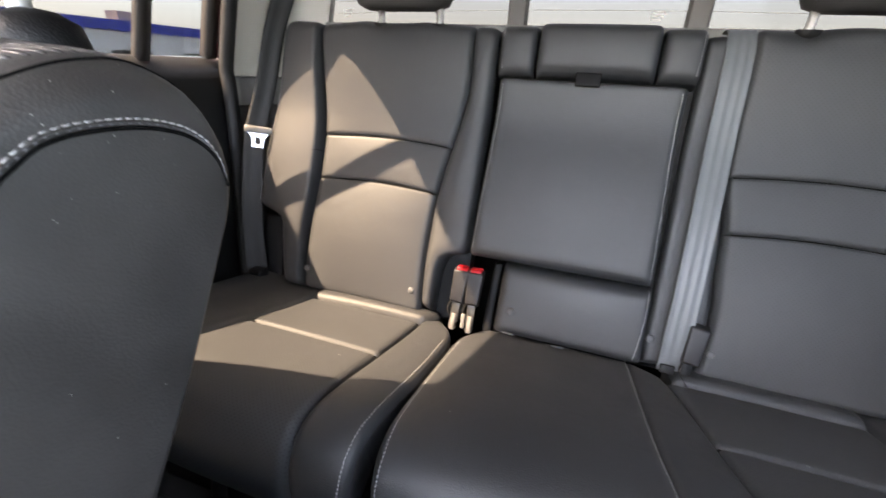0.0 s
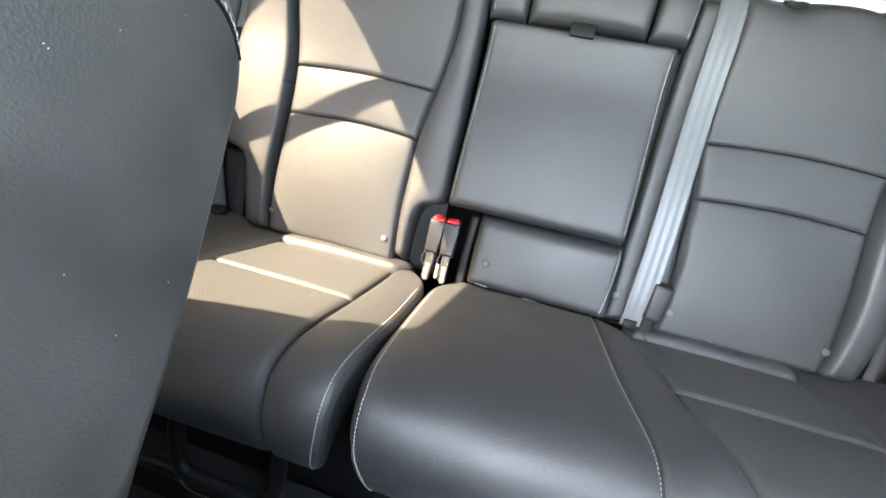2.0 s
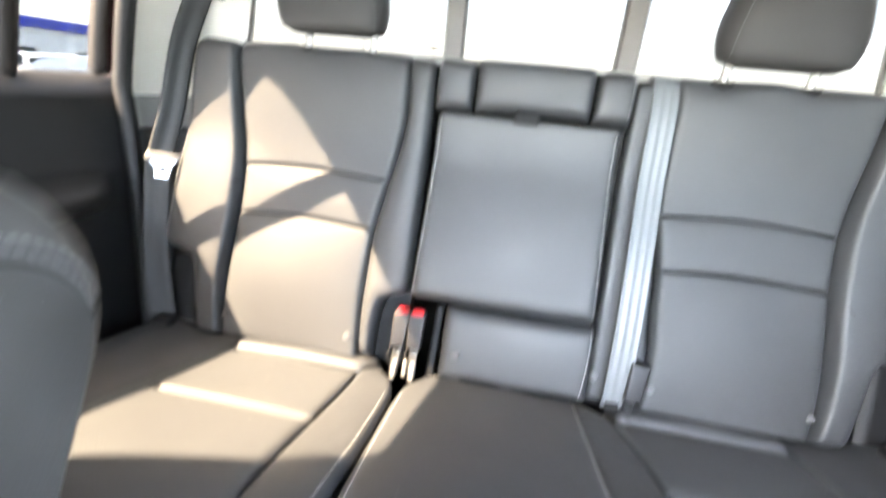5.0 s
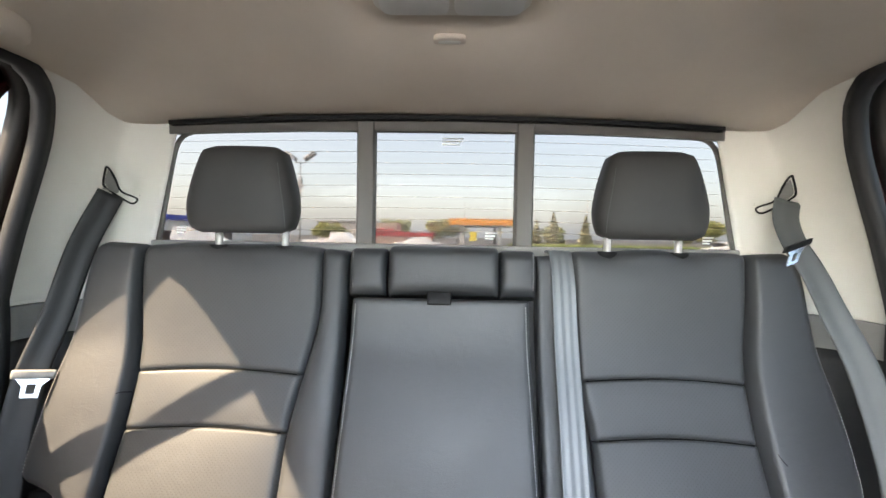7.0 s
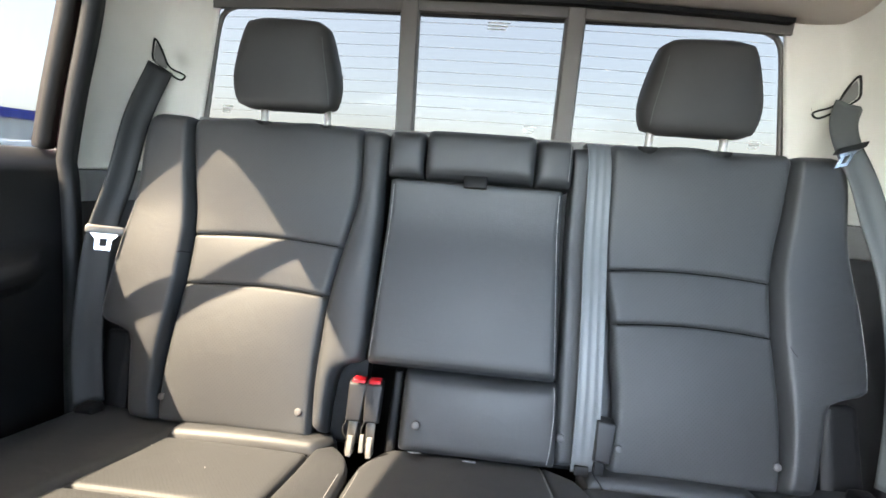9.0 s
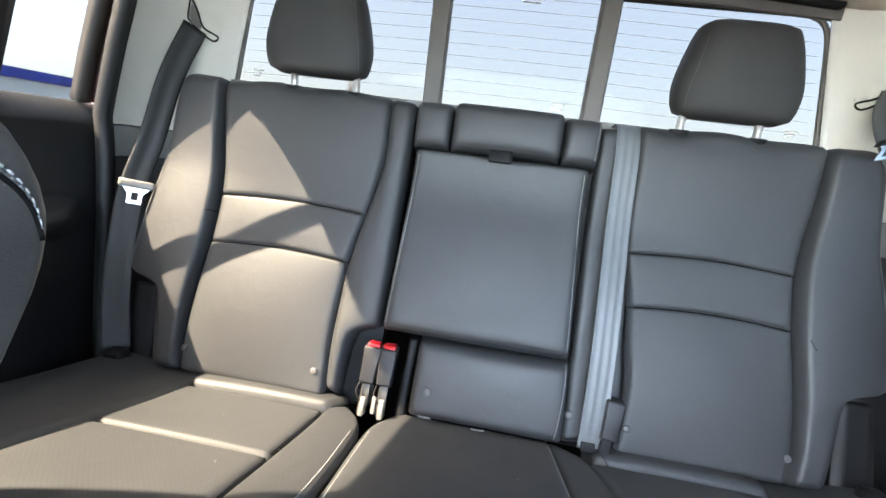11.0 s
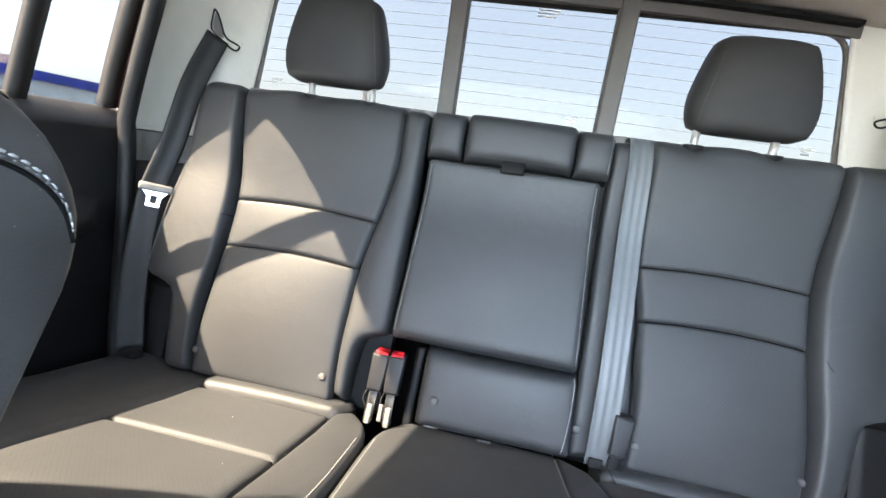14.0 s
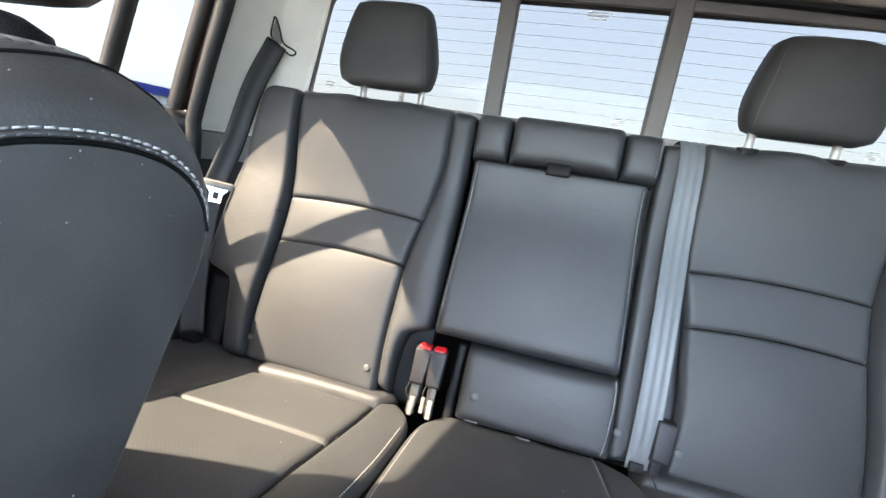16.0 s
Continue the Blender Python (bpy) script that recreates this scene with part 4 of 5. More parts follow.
seat_panel("front_field", small, cut(seam_out, R(0.614), FRONT, 12), cut(seam_in, R(0.614), FRONT, 12), (0.014, 0.014, 0.006, 0.015), 0.006, PERF, "perforated leather field", 20, 34)
seat_in = seat_panel("inner_panel", small, seam_in, edge_in, (0.010, 0.011, 0.015, 0.02), 0.006, LEATHER, "black leather inner edge")
row = laid_on([on_seat(u - 0.011, v, 0.0045) for u, v in edge_in[2:]], seat_normal, seat_in)
part("stitching", stitches(row, seat_normal, 0.0052, 0.0033, 0.0012), THREAD, small, "row of pale thread stitches")
for a, u0, u1 in ((0.6155, -0.531, -0.262), (0.779, -0.503, -0.250)):
    part("seam", tube([on_seat(u0 + (u1 - u0) * i / 24, R(a), -0.0075) for i in range(25)], 0.0024, 8), SEAM_CREASE, small, "dark sewn seam")
part("seat_pan", box((-0.70, 0.43, 0.175), (-0.21, 0.80, 0.205), 0.006), PLASTIC, small, "black seat pan")
seat_frame(small, -0.47, -0.285)
part("latch_rod", tube([(-0.452, 0.410, 0.032), (-0.43, 0.405, 0.022), (-0.40, 0.404, 0.020), (-0.365, 0.404, 0.020)], 0.0018, 8, 20), CHROME, small, "thin steel latch rod")

large = wide
c_left = [(-0.108, R(0.835)), (-0.140, R(0.79)), (-0.159, R(0.735)), (-0.163, R(0.60)), (-0.162, R(0.48)), (-0.158, R(0.42)), (-0.150, low_run(0.28)), (-0.118, FRONT)]
c_seam = [(0.160, R(0.835)), (0.163, R(0.79)), (0.168, R(0.70)), (0.176, R(0.55)), (0.186, R(0.45)), (0.190, low_run(0.31)), (0.184, low_run(0.25)), (0.160, FRONT)]
c_right = [(0.205, R(0.80)), (0.222, R(0.76)), (0.237, R(0.70)), (0.262, R(0.55)), (0.284, R(0.45)), (0.290, low_run(0.31)), (0.285, low_run(0.25)), (0.262, FRONT)]
seat_mid = seat_panel("centre_panel", large, c_left, c_seam, (0.013, 0.005, 0.02, 0.02), 0.006, LEATHER, "smooth black leather centre place", 26, 40)
seat_edge = seat_panel("inner_panel", large, c_seam, c_right, (0.005, 0.008, 0.02, 0.02), 0.004, LEATHER, "black leather inner edge", 14, 40)
w_out = [(-u, v) for u, v in seam_out]
seat_panel("rear_roll", large, [(0.226, R(0.845)), (0.228, R(0.82)), (0.232, R(0.785))], cut(w_out, R(0.845), R(0.780), 3), (0.012, 0.012, 0.012, 0.016), 0.004, LEATHER, "raised leather roll", 20, 16, form=lambda u, v: 0.009)
seat_panel("rear_field", large, cut(c_right, R(0.778), R(0.617)), cut(w_out, R(0.778), R(0.617)), (0.014, 0.014, 0.010, 0.011), 0.006, PERF, "perforated leather field", 26, 24)
seat_panel("front_field", large, cut(c_right, R(0.614), FRONT, 14), cut(w_out, R(0.614), FRONT, 14), (0.014, 0.014, 0.006, 0.015), 0.006, PERF, "perforated leather field", 20, 34)
seat_panel("outer_panel", large, w_out, [(0.718, R(0.845)), (0.722, R(0.6)), (0.722, R(0.42)), (0.715, FRONT)], (0.012, 0.03, 0.012, 0.02), 0.006, LEATHER, "black leather outer edge", form=lift_out)
for line, o in ((c_left[2:], 0.011), (c_seam, -0.006)):
    part("stitching", stitches(laid_on([on_seat(u + o, v, 0.003) for u, v in line], seat_normal, seat_mid), seat_normal, 0.0052, 0.0033, 0.0012), THREAD, large, "row of pale thread stitches")
part("welt", tube(laid_on([on_seat(u - 0.005, v, 0.002) for u, v in c_right[3:]], seat_normal, seat_edge, lift=0.0), 0.0016, 8), LEATHER, large, "raised leather welt")
for a, u0, u1 in ((0.6155, 0.256, 0.531), (0.779, 0.225, 0.503)):
    part("seam", tube([on_seat(u0 + (u1 - u0) * i / 24, R(a), -0.0075) for i in range(25)], 0.0024, 8), SEAM_CREASE, large, "dark sewn seam")
part("seat_pan", box((-0.13, 0.43, 0.175), (0.70, 0.80, 0.205), 0.006), PLASTIC, large, "black seat pan")
seat_frame(large, 0.02, 0.47)
# Darker steel than the narrow section's rod, to take away its bright glint.
part("latch_rod", tube([(0.04, 0.410, 0.032), (0.065, 0.405, 0.022), (0.09, 0.404, 0.020), (0.12, 0.404, 0.020)], 0.0018, 8, 20), STEEL, large, "thin steel latch rod")


# ---- head restraints ----
def head_pad(cx, k):
    bm = bmesh.new()
    rows = []
    for j in range(21):
        t = j / 20
        z = 0.873 + 0.169 * t
        edge = (1 - abs(2 * t - 1) ** 3.0) ** (1 / 3.0) if 0 < t < 1 else 0.0
        hw = (0.107 - 0.020 * ease((t - 0.25) / 0.75)) * (0.74 + 0.26 * edge)
        hd = 0.048 * (0.45 + 0.55 * edge)
        tilt = 0.012 * (t - 0.5)
        ring = []
        for i in range(32):
            a = 2 * math.pi * i / 32
            c, s = math.cos(a), math.sin(a)
            x = math.copysign(abs(c) ** (2 / 3.3), c) * hw
            y = math.copysign(abs(s) ** (2 / 4), s) * hd
            if y < 0:
                y *= 1 - 0.30 * (abs(x) / hw) ** 3 * 0.6
            ring.append(bm.verts.new((cx + x, 1.012 + y + tilt, z)))
        rows.append(ring)
    for a, b in zip(rows, rows[1:]):
        for i in range(32):
            bm.faces.new((a[i], a[(i + 1) % 32], b[(i + 1) % 32], b[i]))
    bm.faces.new(rows[0]), bm.faces.new(rows[-1])
    return bm


for cx, k, xs in ((-0.390, 1, (-0.440, -0.308)), (0.404, -1, (0.324, 0.461))):
    rest = thing("head_restraint", (cx, 1.0, 0.845), "black leather rear head restraint raised on two steel posts", "head restraint", "rear head restraints")
    part("pad", head_pad(cx, k), LEATHER_HEAD, rest)
    inner = cx + k * 0.093
    row = [(inner + k * 0.004, 0.969, 0.885), (inner + k * 0.002, 0.9665, 0.92), (inner - k * 0.006, 0.969, 0.965), (inner - k * 0.013, 0.974, 1.008)]
    part("stitching", stitches(row, Vector((k * 0.3, -1, 0)), 0.0046, 0.0032, 0.0012), THREAD_DARK, rest, "row of pale thread stitches")
    for x in xs:
        part("post", tube([(x, 1.008, 0.82), (x, 1.008, 0.89)], 0.0068, 12), POST_STEEL, rest, "bright steel post")
        part("sleeve", sweep([(x, 1.006, 0.825), (x, 1.006, 0.849), (x, 1.006, 0.8495)], circle(0.019, 18, 0.62), up=Vector((0, 1, 0))), PLASTIC, rest, "oval black post sleeve")


# ---- belts and buckles ----
def buckle(at, lean, label, red=True):
    """Stands in the gap behind the cushion, mouth up along the backrest."""
    b = thing("belt_buckle", at, label, "belt buckle", "buckles")
    m = Matrix.Translation(at) @ Matrix((Vector((1, 0, 0)), BACK_UP, BACK_OUT)).transposed().to_4x4() @ Matrix.Rotation(radians(lean), 4, "Z")
    bm = box((-0.0165, 0.024, -0.010), (0.0165, 0.100, 0.013), 0.0045, 3)
    for v in bm.verts:
        v.co.x *= 0.80 + 0.20 * ease((v.co.y - 0.02) / 0.05)
        v.co.y += 0.35 * (v.co.z + 0.010) * ease((v.co.y - 0.05) / 0.05) * -1 + (0.25 * v.co.z if v.co.y < 0.05 else 0.0)
    bm.transform(m)
    part("body", bm, BUCKLE, b)
    bm = box((-0.0112, 0.094, -0.007), (0.0124, 0.1035 if red else 0.095, 0.0105), 0.0034, 3)
    for v in bm.verts:
        v.co.y -= 0.30 * (v.co.z + 0.007)
    bm.transform(m)
    part("button", bm, RED if red else BUCKLE, b, "red release button" if red else "")
    bm = box((-0.008, -0.03, -0.002), (0.008, 0.045, 0.002), 0.001)
    bm.transform(m)
    part("stalk", bm, STEEL if red else PLASTIC, b, "dull steel stalk" if red else "")
    for x, y, w, h, z in ((0.005, -0.028, 0.010, 0.034, 0.022), (-0.010, -0.022, 0.008, 0.030, 0.016))[:1 if lean < 0 else 2] if red else ():
        bm = box((x - w / 2, y, z), (x + w / 2, y + h, z + 0.006), 0.0028, 3)
        bm.transform(m)
        part("bracket", bm, PLATE, b, "pale zinc anchor plate")
    wire = [m @ Vector(p) for p in ((-0.010, 0.03, 0.006), (-0.014, 0.010, 0.014), (0.0, -0.006, 0.018), (0.012, -0.02, 0.012))]
    part("cable", tube(wire, 0.0013, 6, 20), PLASTIC, b, "thin black cable")


buckle(on_back(-0.183, 0.030, 0.004), -2, "black seat belt buckle with red release button")
buckle(on_back(-0.149, 0.030, 0.004), 1, "black seat belt buckle with red release button")
buckle(on_back(0.250, 0.010, 0.010), -7, "dark grey seat belt buckle beside the centre belt", False)


def tongue(parent, at, along, across, metal_len=0.035, clad=TONGUE, square=True):
    """Latch plate: a plastic-clad bar across the strap and a steel loop below it."""
    along, across = Vector(along).normalized(), Vector(across).normalized()
    if square:
        across = (across - along * across.dot(along)).normalized()
    m = Matrix.Translation(at) @ Matrix((across, along, across.cross(along).normalized())).transposed().to_4x4()
    bm = box((-0.030, -0.008, -0.004), (0.030, 0.008, 0.008), 0.004)
    bm.transform(m)
    part("tongue_bar", bm, clad, parent, "plastic-clad latch bar")
    bm = bmesh.new()
    n = metal_len
    rings = [[(-0.024, 0.006), (0.024, 0.006), (0.013, 0.020), (0.012, n + 0.008), (-0.012, n + 0.008), (-0.013, 0.020)],
             [(-0.006, 0.017), (0.006, 0.017), (0.006, 0.019), (0.0055, n + 0.001), (-0.0055, n + 0.001), (-0.006, 0.019)]]
    sheets = [[[bm.verts.new((x, y, z)) for x, y in ring] for ring in rings] for z in (0.0, 0.003)]
    for k in range(6):
        j = (k + 1) % 6
        for outer, inner in sheets:
            bm.faces.new((outer[k], outer[j], inner[j], inner[k]))
        for r in (0, 1):
            bm.faces.new((sheets[0][r][k], sheets[0][r][j], sheets[1][r][j], sheets[1][r][k]))
    bm.transform(m)
    part("latch_plate", bm, CHROME, parent, "bright steel latch plate with slot", smooth=False)


def on_pillar(k, at, points, lift, n):
    """Points given inwards and up from a place on the pillar, laid on its trim."""
    wide = lambda a: (0.55 if a < 0 else 1.0) * a if k == 1 else (0.65 if a < 0 else 1.1) * a  # noqa: E731
    return laid_on([(at[0] + k * wide(a), at[1] - 0.012 + 0.9 * a, at[2] + b) for a, b in points], Vector((k * 0.35, -0.94, 0)), PILLARS[k], lift=lift, n=n)


def pillar_ring(k, at):
    """Belt guide on the pillar: a narrow upright loop with a tail to the rear."""
    loop = [(-0.017, 0.061), (-0.023, 0.046), (-0.028, 0.028), (-0.025, 0.018), (-0.006, 0.004), (0.012, -0.010), (0.021, -0.012), (0.026, -0.004), (0.018, 0.003), (0.004, 0.010), (-0.004, 0.021), (-0.008, 0.040), (-0.013, 0.057), (-0.017, 0.0608)]
    return tube(on_pillar(k, at, loop, 0.0015, 70), 0.0021, 8)


def pillar_slot(k, at):
    """The lining that shows inside the loop."""
    bm = bmesh.new()
    rim = on_pillar(k, at, [(-0.016, 0.056), (-0.022, 0.043), (-0.026, 0.028), (-0.022, 0.018), (-0.006, 0.008), (-0.004, 0.018), (-0.009, 0.040)], 0.0006, 24)
    a = [bm.verts.new(p) for p in rim]
    b = [bm.verts.new(p + Vector((-k * 0.006, 0.012, 0))) for p in rim]
    bm.faces.new(a), bm.faces.new(b)
    for i in range(len(rim)):
        j = (i + 1) % len(rim)
        bm.faces.new((a[i], a[j], b[j], b[i]))
    return bm


for k in (1, -1):
    X = lambda x: -k * x  # noqa: E731
    belt = thing("seat_belt", (X(0.70), 0.88, 0.30), "dark grey seat belt hanging from the pillar guide with steel tongue", "seat belt", "seat belts")
    ring_at = (X(0.690), 1.058, 0.945) if k == 1 else (X(0.699), 1.058, 0.956)
    guide_at = (ring_at[0] + 0.006, ring_at[1], ring_at[2]) if k == 1 else (ring_at[0] - 0.014, ring_at[1], ring_at[2] - 0.010)
    if k == 1:
        line = [(ring_at[0] - 0.004, ring_at[1] - 0.006, ring_at[2] + 0.006), (X(0.717), 1.008, 0.84), (X(0.730), 0.965, 0.705), (X(0.742), 0.925, 0.600), (X(0.735), 0.886, 0.49), (X(0.715), 0.848, 0.395), (X(0.688), 0.815, 0.30)]
        tongue(belt, Vector((X(0.722), 0.915, 0.6135)), (0.02, -0.30, -1), (-0.75, -0.62, 0), 0.032)
        across = [(0.60, 0.62, -0.46), (0.6, 0.75, -0.05), (0.7, 0.65, 0.1), (0.75, 0.6, 0), (0.7, 0.6, 0), (0.6, 0.7, 0), (0.6, 0.7, 0)]
    else:
        line = [(ring_at[0] + 0.002, ring_at[1] - 0.006, ring_at[2] + 0.002), (X(0.682), 1.030, 0.918), (X(0.668), 0.990, 0.872), (X(0.692), 0.972, 0.815), (X(0.718), 0.957, 0.745), (X(0.742), 0.925, 0.655), (X(0.752), 0.885, 0.54), (X(0.745), 0.845, 0.42), (X(0.735), 0.82, 0.30)]
        tongue(belt, Vector((X(0.658), 0.968, 0.868)), (-0.48, -0.30, -0.80), (1.0, 0.25, 0.30), 0.034, PLASTIC, False)
        across = [(0.95, -0.2, -0.2), (0.97, -0.1, 0.0), (0.97, 0.0, 0.15), (0.9, -0.1, 0.3), (0.85, -0.25, 0.3), (0.8, -0.4, 0.2), (0.6, -0.7, 0.1), (0.4, -0.9, 0), (0.3, -0.95, 0)]
    part("webbing", ribbon(line, across, 0.047, ripple=0.0012, creases=1.5), WEBBING if k == 1 else WEBBING_GREY, belt, "ribbed webbing")
    part("guide", pillar_ring(k, guide_at), PLASTIC, belt, "black pillar guide loop")
    part("guide_lining", pillar_slot(k, guide_at), MID_TRIM, belt, "grey lining of the belt guide", bevel=0.003)
    part("anchor", box((min(X(0.655), X(0.69)), 0.785, 0.262), (max(X(0.655), X(0.69)), 0.815, 0.31), 0.006), PLASTIC, belt, "black anchor cover")

belt = thing("centre_seat_belt", (0.235, 0.99, 0.30), "grey folded centre seat belt lying down the backrest", "seat belt", "seat belts")
line = [on_back(0.233, 0.624, -0.045), on_back(0.234, 0.610, -0.016), on_back(0.236, 0.55, -0.006), on_back(0.237, 0.42, 0.006), on_back(0.234, 0.27, 0.014), on_back(0.231, 0.15, 0.017), on_back(0.228, 0.06, 0.012), on_back(0.228, 0.012, 0.000)]
part("webbing", ribbon(line, [(1, 0, 0)] * 8, 0.044, n=90, cells=24, ripple=0.0006, creases=3.0), WEBBING_PALE, belt, "pale grey folded webbing")
bm = box((-0.030, -0.004, -0.012), (0.030, 0.012, 0.010), 0.003)
bm.transform(Matrix.Translation(on_back(0.234, 0.596, -0.036)) @ Matrix((Vector((1, 0, 0)), BACK_UP, BACK_OUT)).transposed().to_4x4())
part("belt_slot", bm, PLASTIC, belt, "black slot at the top of the backrest")
bm = box((-0.012, -0.010, -0.002), (0.012, 0.006, 0.004), 0.002)
bm.transform(Matrix.Translation(on_back(0.222, 0.020, 0.010)) @ Matrix((Vector((1, 0, 0)), BACK_UP, BACK_OUT)).transposed().to_4x4())
part("belt_tongue", bm, PLASTIC, belt, "black tongue cover at the buckle")


# ---- front seat beside the camera ----
front = thing("front_car_seat", (-0.42, 0.0, 0.0), "black leather front seat with pale stitched seams", "car seat")
SIDE = [(0.02, 0.30), (0.095, 0.40), (0.165, 0.50), (0.228, 0.60), (0.271, 0.675), (0.286, 0.705), (0.290, 0.731), (0.281, 0.757), (0.261, 0.7725), (0.234, 0.779), (0.193, 0.771),
        (0.152, 0.736), (0.115, 0.66), (0.06, 0.54), (0.0, 0.43), (-0.06, 0.30)]


def seat_loft(outline, x_in, x_out, r, n=14, tip=0.0, drop=0.0):
    """A side outline carried across, its two sides rounded over."""
    bm = bmesh.new()
    pts = [Vector((0, *p)) for p in outline]
    ring = curve_through([*pts, pts[0]], 121)[:-1]
    mid = sum(ring, Vector()) / len(ring)
    rows = []
    seq = [(x_in - r * (1 - math.cos(math.pi / 2 * i / n)), r * (1 - math.sin(math.pi / 2 * i / n))) for i in range(n + 1)]
    seq += [(x_out + (x_in - r - x_out) * (1 - i / 6), 0.0) for i in range(1, 6)]
    seq += [(x_out + r * (1 - math.sin(math.pi / 2 * i / 6)) , r * (1 - math.cos(math.pi / 2 * i / 6))) for i in range(7)]
    for x, inset in seq:
        row = []
        for p in ring:
            d = p - mid
            q = mid + d * max(1 - inset / d.length, 0.05)
            crown = drop * ease((x + 0.36) / 0.19) * ease((q.z - 0.64) / 0.12)
            row.append(bm.verts.new((x - tip * (q.z - 0.45), q.y - 0.3 * crown, q.z - crown)))
        rows.append(row)
    for a, b in zip(rows, rows[1:]):
        for i in range(len(ring)):
            bm.faces.new((a[i], a[(i + 1) % len(ring)], b[(i + 1) % len(ring)], b[i]))
    bm.faces.new(rows[0]), bm.faces.new(rows[-1])
    return bm


backrest = part("backrest", seat_loft([(y + 0.014, z) for y, z in SIDE], -0.160, -0.72, 0.026, tip=0.07, drop=0.011), LEATHER_FRONT, front, "black grained leather backrest")
arch = [(-0.170, 0.112, 0.575), (-0.174, 0.148, 0.660), (-0.177, 0.178, 0.713), (-0.178, 0.199, 0.732), (-0.179, 0.213, 0.7372), (-0.179, 0.229, 0.7386), (-0.180, 0.245, 0.7376), (-0.181, 0.258, 0.7348),
        (-0.183, 0.270, 0.7296), (-0.185, 0.280, 0.721), (-0.187, 0.286, 0.710), (-0.188, 0.288, 0.697)]
side_way = Vector((1, 0, 0.3))
part("welt", tube(laid_on([(x, y, z + 0.0012) for x, y, z in arch], side_way, backrest, lift=-0.0003), 0.0014, 10), LEATHER_FRONT, backrest, "raised leather welt")
part("stitching", stitches(laid_on([(x, y, z + 0.0028) for x, y, z in arch], side_way, backrest, lift=0.0009), side_way, 0.0042, 0.0030, 0.0008), THREAD, backrest, "coarse pale thread stitches")
part("stitching", stitches(laid_on([(x, y, z + 0.0006) for x, y, z in arch], side_way, backrest, lift=0.0010), side_way, 0.0042, 0.0020, 0.0008), THREAD_DARK, backrest, "grey loops of the coarse thread")
part("seam", tube(laid_on([(x, y, z - 0.0012) for x, y, z in arch], side_way, backrest, lift=0.0001), 0.0011, 8), SEAM_CREASE, backrest, "dark sewn seam")
crown = [(-0.20, 0.165, 0.730), (-0.20, 0.190, 0.746), (-0.20, 0.210, 0.754), (-0.20, 0.226, 0.7592), (-0.20, 0.241, 0.7622), (-0.20, 0.252, 0.7630), (-0.20, 0.262, 0.7620), (-0.20, 0.272, 0.7585), (-0.20, 0.282, 0.751)]
part("seam", tube(laid_on(crown, Vector((1, 0, 0.6)), backrest, lift=0.0001), 0.0008, 8), SEAM_CREASE, backrest, "dark sewn seam")
for i in range(9):
    y = 0.204 + 0.0062 * i
    fold = [(-0.203, y, 0.757 + 0.0008 * i), (-0.210, y - 0.001, 0.775), (-0.220, y - 0.004, 0.775), (-0.229, y - 0.008, 0.775)]
    part("gather", tube(laid_on(fold, Vector((0.25, 0, 1)), backrest, lift=-0.0009, n=8), 0.0015, 8), LEATHER_FRONT, backrest, "small gathered fold at the seam")
spine = [(x - 0.018 + 0.07 * (z - 0.45), y, z) for x, y, z in ((-0.142, 0.052, 0.33), (-0.147, 0.108, 0.41), (-0.156, 0.158, 0.485), (-0.168, 0.216, 0.575), (-0.177, 0.260, 0.655), (-0.187, 0.281, 0.703))]
part("edge_piping", tube(spine, 0.003, 8, 40), LEATHER_FRONT, backrest, "raised leather seam down the edge")
part("back_panel", sweep(curve_through([(x - 0.012, y + 0.001, z) for x, y, z in spine], 30), [(-0.010, -0.004), (0.010, -0.004), (0.010, 0.004), (-0.010, 0.004)]), DARK_TRIM, backrest, "grey back panel edge")
part("seat_base", box((-0.72, -0.50, 0.12), (-0.17, 0.06, 0.34), 0.04, 4), LEATHER_FRONT, front, "black leather seat base")
part("plinth", box((-0.62, -0.42, 0.0), (-0.22, 0.0, 0.13), 0.01), PLASTIC, front, "black seat plinth")
arm = bmesh.new()
rows = []
for j in range(25):
    t = j / 24
    y = 0.132 - 0.34 * t ** 1.8
    e = (1 - max(0, 1 - (0.132 - y) / 0.035) ** 2.4) ** (1 / 2.4) if y > 0.097 else 1.0
    ring = []
    for i in range(28):
        a = 2 * math.pi * i / 28
        c, s = math.cos(a), math.sin(a)
        ring.append(arm.verts.new((-0.170 + math.copysign(abs(c) ** 0.55, c) * 0.066 * (0.6 + 0.4 * e), y, 0.450 + math.copysign(abs(s) ** 0.6, s) * 0.052 * (0.55 + 0.45 * e))))
    rows.append(ring)
for a, b in zip(rows, rows[1:]):
    for i in range(28):
        arm.faces.new((a[i], a[(i + 1) % 28], b[(i + 1) % 28], b[i]))
arm.faces.new(rows[0]), arm.faces.new(rows[-1])
part("console_body", box((-0.228, -0.55, 0.0), (-0.116, 0.108, 0.43), 0.012, 3), DARK_TRIM, front, "black console body under the armrest")
arm_ob = part("armrest", arm, LEATHER_FRONT, front, "padded black leather armrest with a seam")
part("seam", tube(laid_on([(-0.170, -0.16, 0.495), (-0.160, 0.0, 0.495), (-0.152, 0.060, 0.492), (-0.147, 0.088, 0.489), (-0.139, 0.106, 0.485), (-0.128, 0.114, 0.478), (-0.114, 0.112, 0.466)], Vector((0.5, 0.35, 0.8)), arm_ob, lift=0.0), 0.0008, 8), PLASTIC, arm_ob, "dark sewn seam")
rest = thing("front_head_restraint", (-0.42, 0.24, 0.77), "black leather front head restraint on steel posts", "head restraint")
bm = box((-0.55, 0.27, 0.808), (-0.33, 0.385, 1.0), 0.04, 5)
